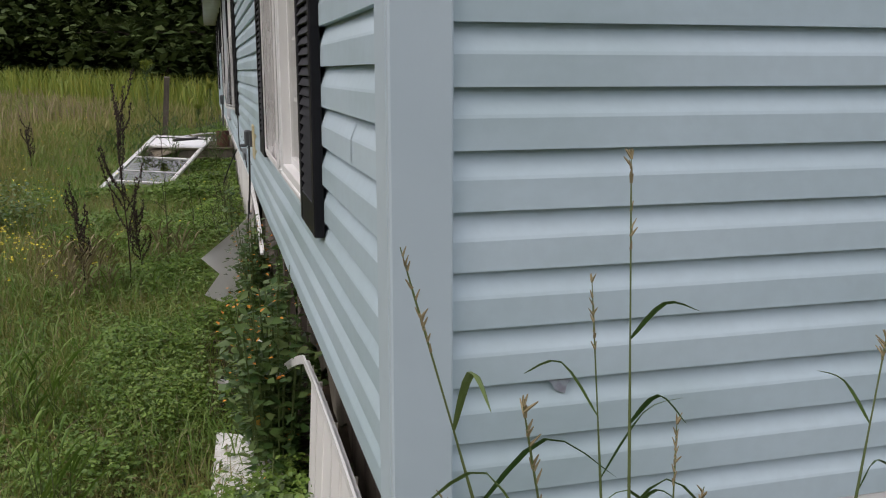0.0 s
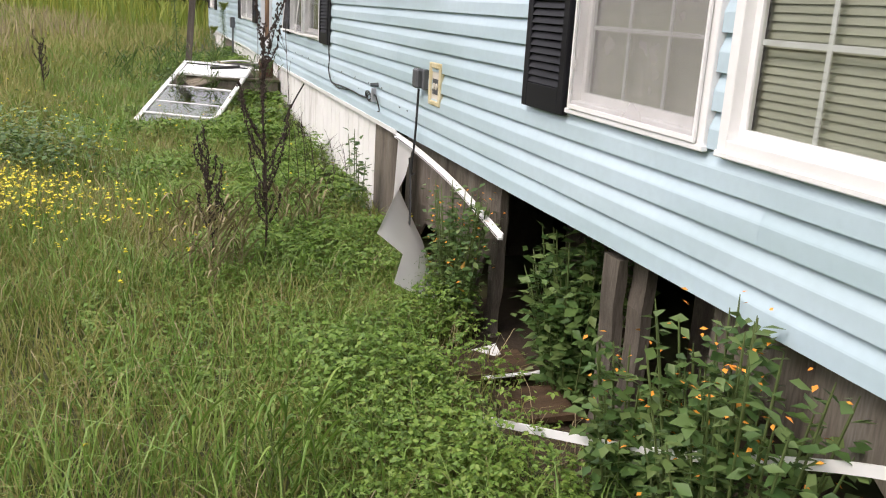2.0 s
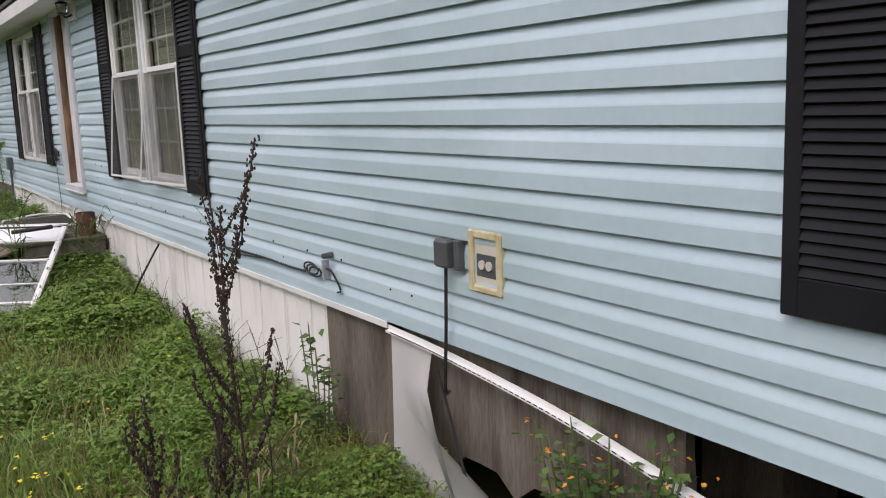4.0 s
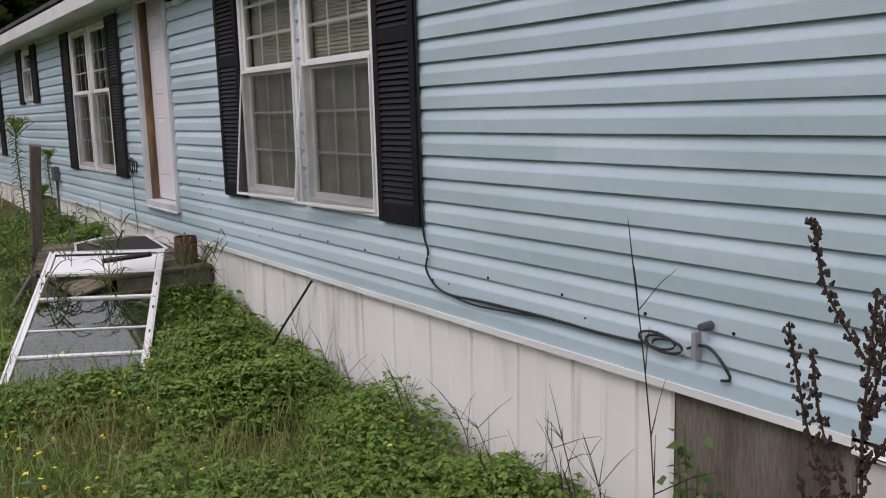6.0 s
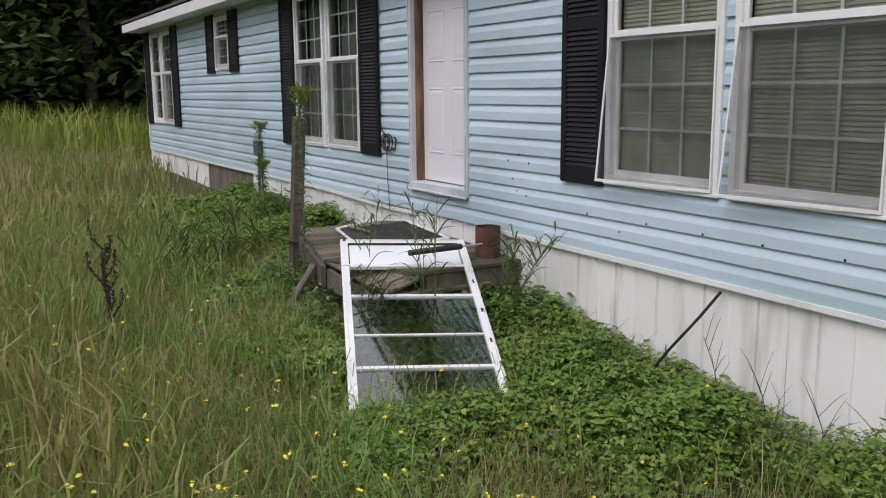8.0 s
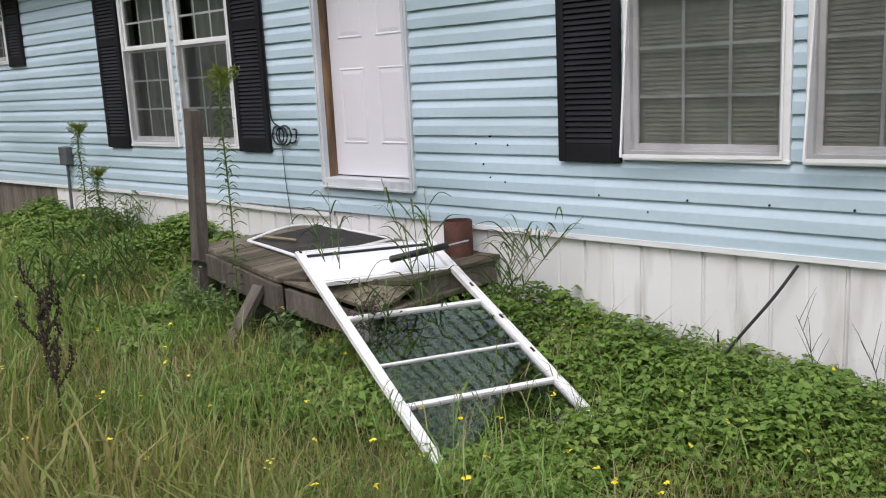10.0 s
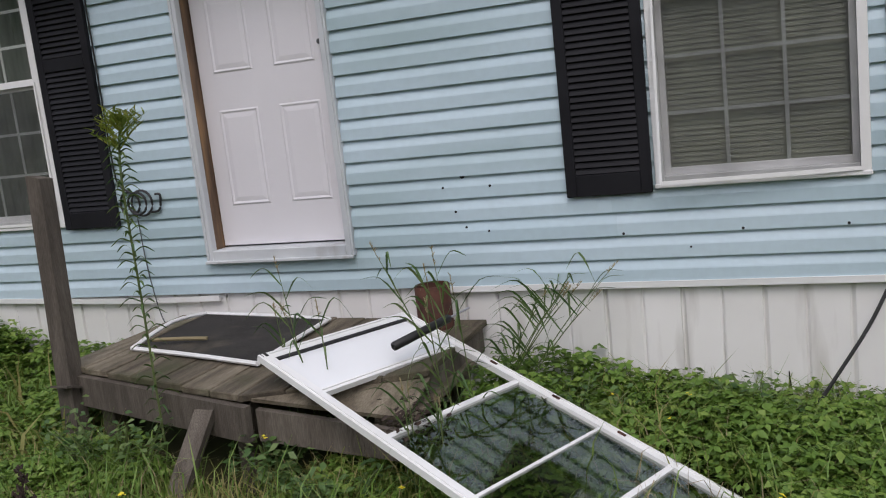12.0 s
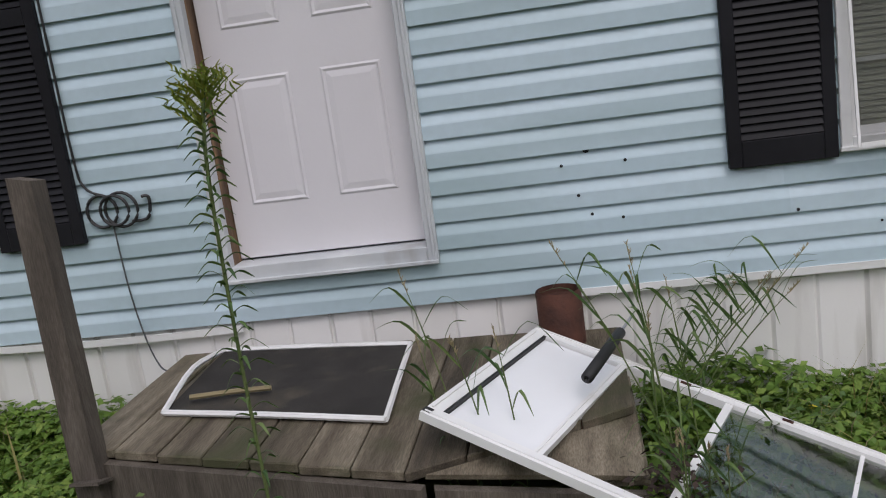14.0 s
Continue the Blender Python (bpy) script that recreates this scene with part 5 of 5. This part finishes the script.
def goldenrod(at, height, seed, label):
    r = random.Random(seed)
    p = thing("goldenrod_plant", label, "weed", at)
    bm = bmesh.new()
    main = bend([(0, 0, 0), (0.03, 0.02, height * 0.5), (0.01, 0.0, height * 0.85), (0.03, -0.03, height)], 6)
    tube(bm, main, [0.006] * (len(main) - 1) + [0.002], 6)
    part("stem", bm, STEM, p)
    lv = bmesh.new()
    for k in range(110):
        s = 0.12 + 0.72 * k / 110
        b = main[int(s * (len(main) - 1))].lerp(main[min(len(main) - 1, int(s * (len(main) - 1)) + 1)], s * (len(main) - 1) % 1)
        a = k * 2.4
        L = r.uniform(0.06, 0.11) * (1.15 - 0.5 * s)
        d = Vector((math.cos(a), math.sin(a), 0))
        ribbon(lv, [b, b + d * L * 0.5 + Vector((0, 0, L * 0.25)), b + d * L + Vector((0, 0, -L * 0.1))], 0.013)
    tagged(part("leaf_blade", lv, LEAF, p), kind="stuff")
    fl = bmesh.new()
    for k in range(26):
        s = 0.80 + 0.2 * k / 26
        b = main[int(s * (len(main) - 1))]
        a = k * 2.4
        L = r.uniform(0.08, 0.15) * (1.15 - (s - 0.8) * 3.5)
        d = Vector((math.cos(a), math.sin(a), 0))
        e = b + d * L + Vector((0, 0, L * 0.8))
        ribbon(fl, [b, b.lerp(e, 0.5) + Vector((0, 0, 0.015)), e], 0.012)
        for q in range(6):
            c = b.lerp(e, 0.3 + 0.12 * q)
            ribbon(fl, [c, c + Vector((r.gauss(0, 0.015), r.gauss(0, 0.015), 0.02)), c + Vector((r.gauss(0, 0.02), r.gauss(0, 0.02), 0.035))], 0.007)
    part("flower_head", fl, GOLDEN, p, "feathery yellow-green budding top")
    return p


goldenrod((-0.95, 15.32, ground_z(-0.95, 15.3)), 1.75, 3, "tall goldenrod growing in front of the deck")
goldenrod((0.05, 19.4, ground_z(0, 19.4)), 1.2, 4, "tall goldenrod by the skirting")
goldenrod((-0.2, 18.6, ground_z(-0.2, 18.6)), 0.8, 5, "leafy goldenrod by the skirting")


def bush(at, spread, height, n, seed, label, flowers=0, yellowed=0, leaf=0.06, name="leafy_bush"):
    """Loose leafy plant: thin stems, broad leaves, a few flowers."""
    r = random.Random(seed)
    p = thing(name, label, "bush", at)
    bm, pts, fl, ye = bmesh.new(), [], [], []
    for k in range(n):
        a, d = r.uniform(0, 6.28), r.random() ** 0.6
        e = Vector((math.cos(a) * spread[0] * d, math.sin(a) * spread[1] * d, height * r.uniform(0.55, 1.0)))
        b = Vector((e.x * 0.45, e.y * 0.45, 0))
        line = bend([b, b.lerp(e, 0.5) + Vector((0, 0, 0.05)), e], 5)
        tube(bm, line, [0.004] * (len(line) - 1) + [0.0015], 4)
        for q in range(26):
            s = r.uniform(0.25, 1.0)
            c = line[int(s * (len(line) - 1))] + Vector((r.gauss(0, 0.045), r.gauss(0, 0.045), r.gauss(0, 0.03)))
            pts.append(c)
        for q in range(flowers):
            fl.append(e + Vector((r.gauss(0, 0.06), r.gauss(0, 0.06), r.gauss(-0.05, 0.08))))
        if k < yellowed:
            ye.append(line[3] + Vector((r.gauss(-0.05, 0.05), r.gauss(0, 0.1), r.uniform(-0.05, 0.2))))
    lim = W - 0.03 - at[0]
    for L in (pts, fl, ye):
        for c in L:
            if c.z + at[2] > Z0 - 0.06 and c.x > lim:
                c.x = lim - 0.02
    tagged(part("stem", bm, STEM, p), kind="stuff")
    leaf_part(p, pts, leaf, LEAF, seed)
    if fl:
        leaf_part(p, fl, 0.024, ORANGE, seed + 1, "flower_cluster", "small orange flowers")
    if ye:
        leaf_part(p, ye, leaf * 1.5, AUTUMN, seed + 2, "yellow_leaves", "yellowed leaves", 1.2)
    return p


def g(x, y):
    return (x, y, ground_z(x, y))


bush(g(0.22, 3.88), (0.18, 0.46), 1.05, 56, 1, "jewelweed with orange flowers by the torn skirting", 2, 6, 0.062)
bush(g(0.26, 4.5), (0.22, 0.32), 0.72, 36, 2, "leafy jewelweed in the open skirting", 1, 2)
bush(g(0.53, 5.5), (0.24, 0.46), 0.88, 64, 3, "dark leafy bush growing out from under the house", 0, 1, 0.075)
bush(g(0.27, 6.48), (0.12, 0.42), 0.88, 42, 4, "jewelweed with orange flowers before the rotten plywood", 2, 4, 0.05)
bush(g(0.14, 3.3), (0.12, 0.35), 0.42, 18, 6, "low jewelweed with orange flowers by the fallen strip", 1, 2, 0.06)
bush(g(0.18, 8.62), (0.14, 0.22), 0.95, 5, 7, "leafy vine climbing past the plywood board", 0, 0, 0.06)
bush(g(0.10, 18.9), (0.25, 0.5), 0.65, 10, 8, "dark leafy weeds against the far skirting", 0, 0, 0.06)
bush(g(0.05, 12.75), (0.28, 0.40), 0.34, 10, 9, "leafy clump at the foot of the leaning pipe", 0, 0, 0.045)
bush(g(-0.1, 13.55), (0.35, 0.4), 0.34, 12, 10, "leafy weeds beside the storm door", 0, 0, 0.045)
bush(g(-1.02, 15.55), (0.2, 0.4), 0.40, 14, 13, "leafy weeds pushed against the deck rim", 0, 0, 0.045)
bush(g(-0.98, 14.72), (0.2, 0.25), 0.34, 10, 14, "lobed weeds under the deck corner", 0, 0, 0.05)
bush(g(-1.1, 14.35), (0.3, 0.35), 0.32, 10, 12, "leafy weeds growing under the deck edge", 0, 0, 0.045)


def tall_grass(at, stalks, height, spread, seed, label, leaf=0.3, lean=(0, 0), heads=True, mat=None):
    """A tuft of tall stalks with long arching leaves and seed heads."""
    r = random.Random(seed)
    p = thing("tall_grass", label, "grass", at)
    bm, lv, hd = bmesh.new(), bmesh.new(), bmesh.new()
    for k in range(stalks):
        b = Vector((r.gauss(0, spread), r.gauss(0, spread), 0))
        h = height * r.uniform(0.65, 1.0)
        e = b + Vector((lean[0] * h + r.gauss(0, 0.12) * h, lean[1] * h + r.gauss(0, 0.12) * h, h))
        line = bend([b, b.lerp(e, 0.55) + Vector((0, 0, 0.06 * h)), e], 6)
        tube(bm, line, [0.0028] * (len(line) - 4) + [0.0016] * 3 + [0.0008], 5)
        for q in range(7):
            s = line[int((0.2 + 0.1 * q) * (len(line) - 1))]
            a = r.uniform(0, 6.28)
            L = leaf * r.uniform(0.6, 1.1)
            d = Vector((math.cos(a), math.sin(a), 0))
            ribbon(lv, [s, s + d * L * 0.4 + Vector((0, 0, L * 0.5)), s + d * L * 0.8 + Vector((0, 0, L * r.uniform(0.1, 0.6)))], 0.012)
        if heads:
            n = len(line)
            for q in range(16):
                c = line[n - 1].lerp(line[n - 3], r.random())
                tube(hd, [c, c + Vector((r.gauss(0, 0.006), r.gauss(0, 0.006), 0.014))], [0.0025, 0.0008], 4)
    tagged(part("stalk", bm, STEM if mat is None else mat, p), kind="stuff")
    tagged(part("leaf_blade", lv, mat or (LEAF if heads else LUSH), p), kind="stuff")
    if heads:
        tagged(part("seed_head", hd, DRY, p), kind="stuff")
    return p


tall_grass(g(0.60, 1.20), 10, 1.72, 0.06, 1, "tall green grass stalks in front of the end wall", 0.26)
tall_grass(g(0.64, 1.16), 2, 2.4, 0.08, 2, "very tall thin grass stalks in front of the end wall", 0.16)
tall_grass(g(0.40, 1.40), 6, 1.05, 0.09, 3, "grass tuft at the foot of the corner post", 0.22, heads=False)
tall_grass(g(1.02, 0.98), 6, 1.6, 0.1, 4, "tall green grass stalks in front of the end wall", 0.25)
tall_grass(g(0.78, 1.15), 9, 1.2, 0.12, 13, "shorter grass tuft in front of the end wall", 0.24)
tall_grass((0.12, 13.95, 0.0), 7, 0.72, 0.05, 5, "arching tall grass between the deck and the storm door", 0.34, (0.0, -0.75))
tall_grass((-0.55, 14.0, 0.0), 5, 0.95, 0.06, 6, "tall grass pushing up through the storm door", 0.3, (0.05, 0.1))
tall_grass((-1.0, 13.95, -0.1), 4, 0.6, 0.08, 7, "tall grass beside the deck corner", 0.3)
tall_grass((-0.7, 14.6, 0.0), 4, 1.0, 0.05, 8, "thin grass stalks standing before the door", 0.25, (0.1, 0.2))
tall_grass(g(-0.9, 16.9), 14, 0.8, 0.25, 9, "clump of long grass beside the post", 0.35)
tall_grass(g(-1.6, 16.4), 14, 0.6, 0.3, 10, "clump of long grass beside the deck", 0.3)
tall_grass(g(-0.75, 3.6), 10, 0.55, 0.12, 11, "bright tuft of long grass in the weeds", 0.35, heads=False)
tall_grass(g(-0.9, 4.9), 10, 0.45, 0.12, 12, "bright tuft of long grass in the weeds", 0.32, heads=False)

tall_grass(g(-1.0, 7.35), 18, 0.62, 0.13, 14, "tuft of straw-coloured grass round the dead stalks", 0.3, heads=False, mat=DRY)
tall_grass(g(-0.35, 8.1), 10, 0.5, 0.12, 15, "dry grass tuft at the foot of the plywood board", 0.28, heads=False, mat=DRY)
tall_grass(g(-2.1, 3.4), 22, 0.62, 0.16, 16, "pale dry grass tuft standing in the meadow", 0.25, heads=False, mat=DRY)

# dried clump hanging on the storm door
tagged(part("dead_weed", leaves_mesh("dead_weed", np.random.default_rng(3).normal(0, 1, (160, 3)) * np.array([0.06, 0.06, 0.05]) + np.array([-0.92, 14.03, 0.26]), np.random.default_rng(4).uniform(0.02, 0.04, 160), np.random.default_rng(5)), BROWN), "withered brown weed caught on the storm door", "weed", kind="stuff")

WET = material("wet_brown_board", [(0.045, 0.028, 0.017), (0.11, 0.068, 0.038)], 0.55, 4.0, bump=0.3, fine=40, stretch=(1, 5, 3), detail=0.4)
# boards sunk in the bare earth, the grey smudge on the end wall, slots of the hanging strip
for quad, lab in ((((0.10, 5.72, -0.36), (0.42, 5.66, -0.33), (0.44, 5.93, -0.33), (0.06, 6.08, -0.37)), "wet brown board sunk in the bare earth"),
                  (((0.14, 5.25, -0.38), (0.44, 5.2, -0.35), (0.45, 5.5, -0.34), (0.15, 5.58, -0.37)), "wet brown board lying under the open skirting")):
    tagged(part("fallen_board", slab(bmesh.new(), quad, 0.03), WET), lab, "board")
tagged(part("vinyl_sliver", slab(bmesh.new(), ((0.15, 5.67, -0.335), (0.43, 5.60, -0.295), (0.435, 5.625, -0.295), (0.155, 5.695, -0.335)), 0.008), WHITE), "narrow white vinyl sliver lying on the wet boards", "vinyl scrap")
south_wall = bpy.data.objects["wall_south"]
bm = bmesh.new()
ring = [bm.verts.new((0.70 + (0.024 + 0.008 * math.sin(3 * a)) * math.cos(a), Y0 - 0.003, 0.855 + (0.030 + 0.009 * math.cos(2 * a + 1)) * math.sin(a))) for a in (2 * math.pi * k / 18 for k in range(18))]
bm.faces.new(ring)
part("smudge", bm, material("grey_smudge", [(0.22, 0.22, 0.26), (0.40, 0.48, 0.53)], 0.7, 40.0, bump=0.1), south_wall, "grey smudge on the siding")
strip_line = bend([(W - 0.015, 8.14, Z0 - 0.05), (W - 0.02, 7.6, Z0 - 0.07), (W - 0.03, 6.8, 0.40), (W - 0.05, 5.97, 0.29)], 22)
bm = bmesh.new()
box(bm, -0.001, 0.001, -0.011, 0.011, -0.002, 0.002)
slot = bpy.data.meshes.new("slot")
bm.to_mesh(slot)
bm.free()
hang = bpy.data.objects["hanging_edging_strip"]
for a, b in zip(strip_line[4:], strip_line[5:]):
    o = part("slot", slot, DARK, hang)
    o.location = a + Vector((-0.0155, 0, 0.012))
    o.rotation_euler = (math.atan2((b - a).z, (b - a).y) + math.pi, 0, 0)
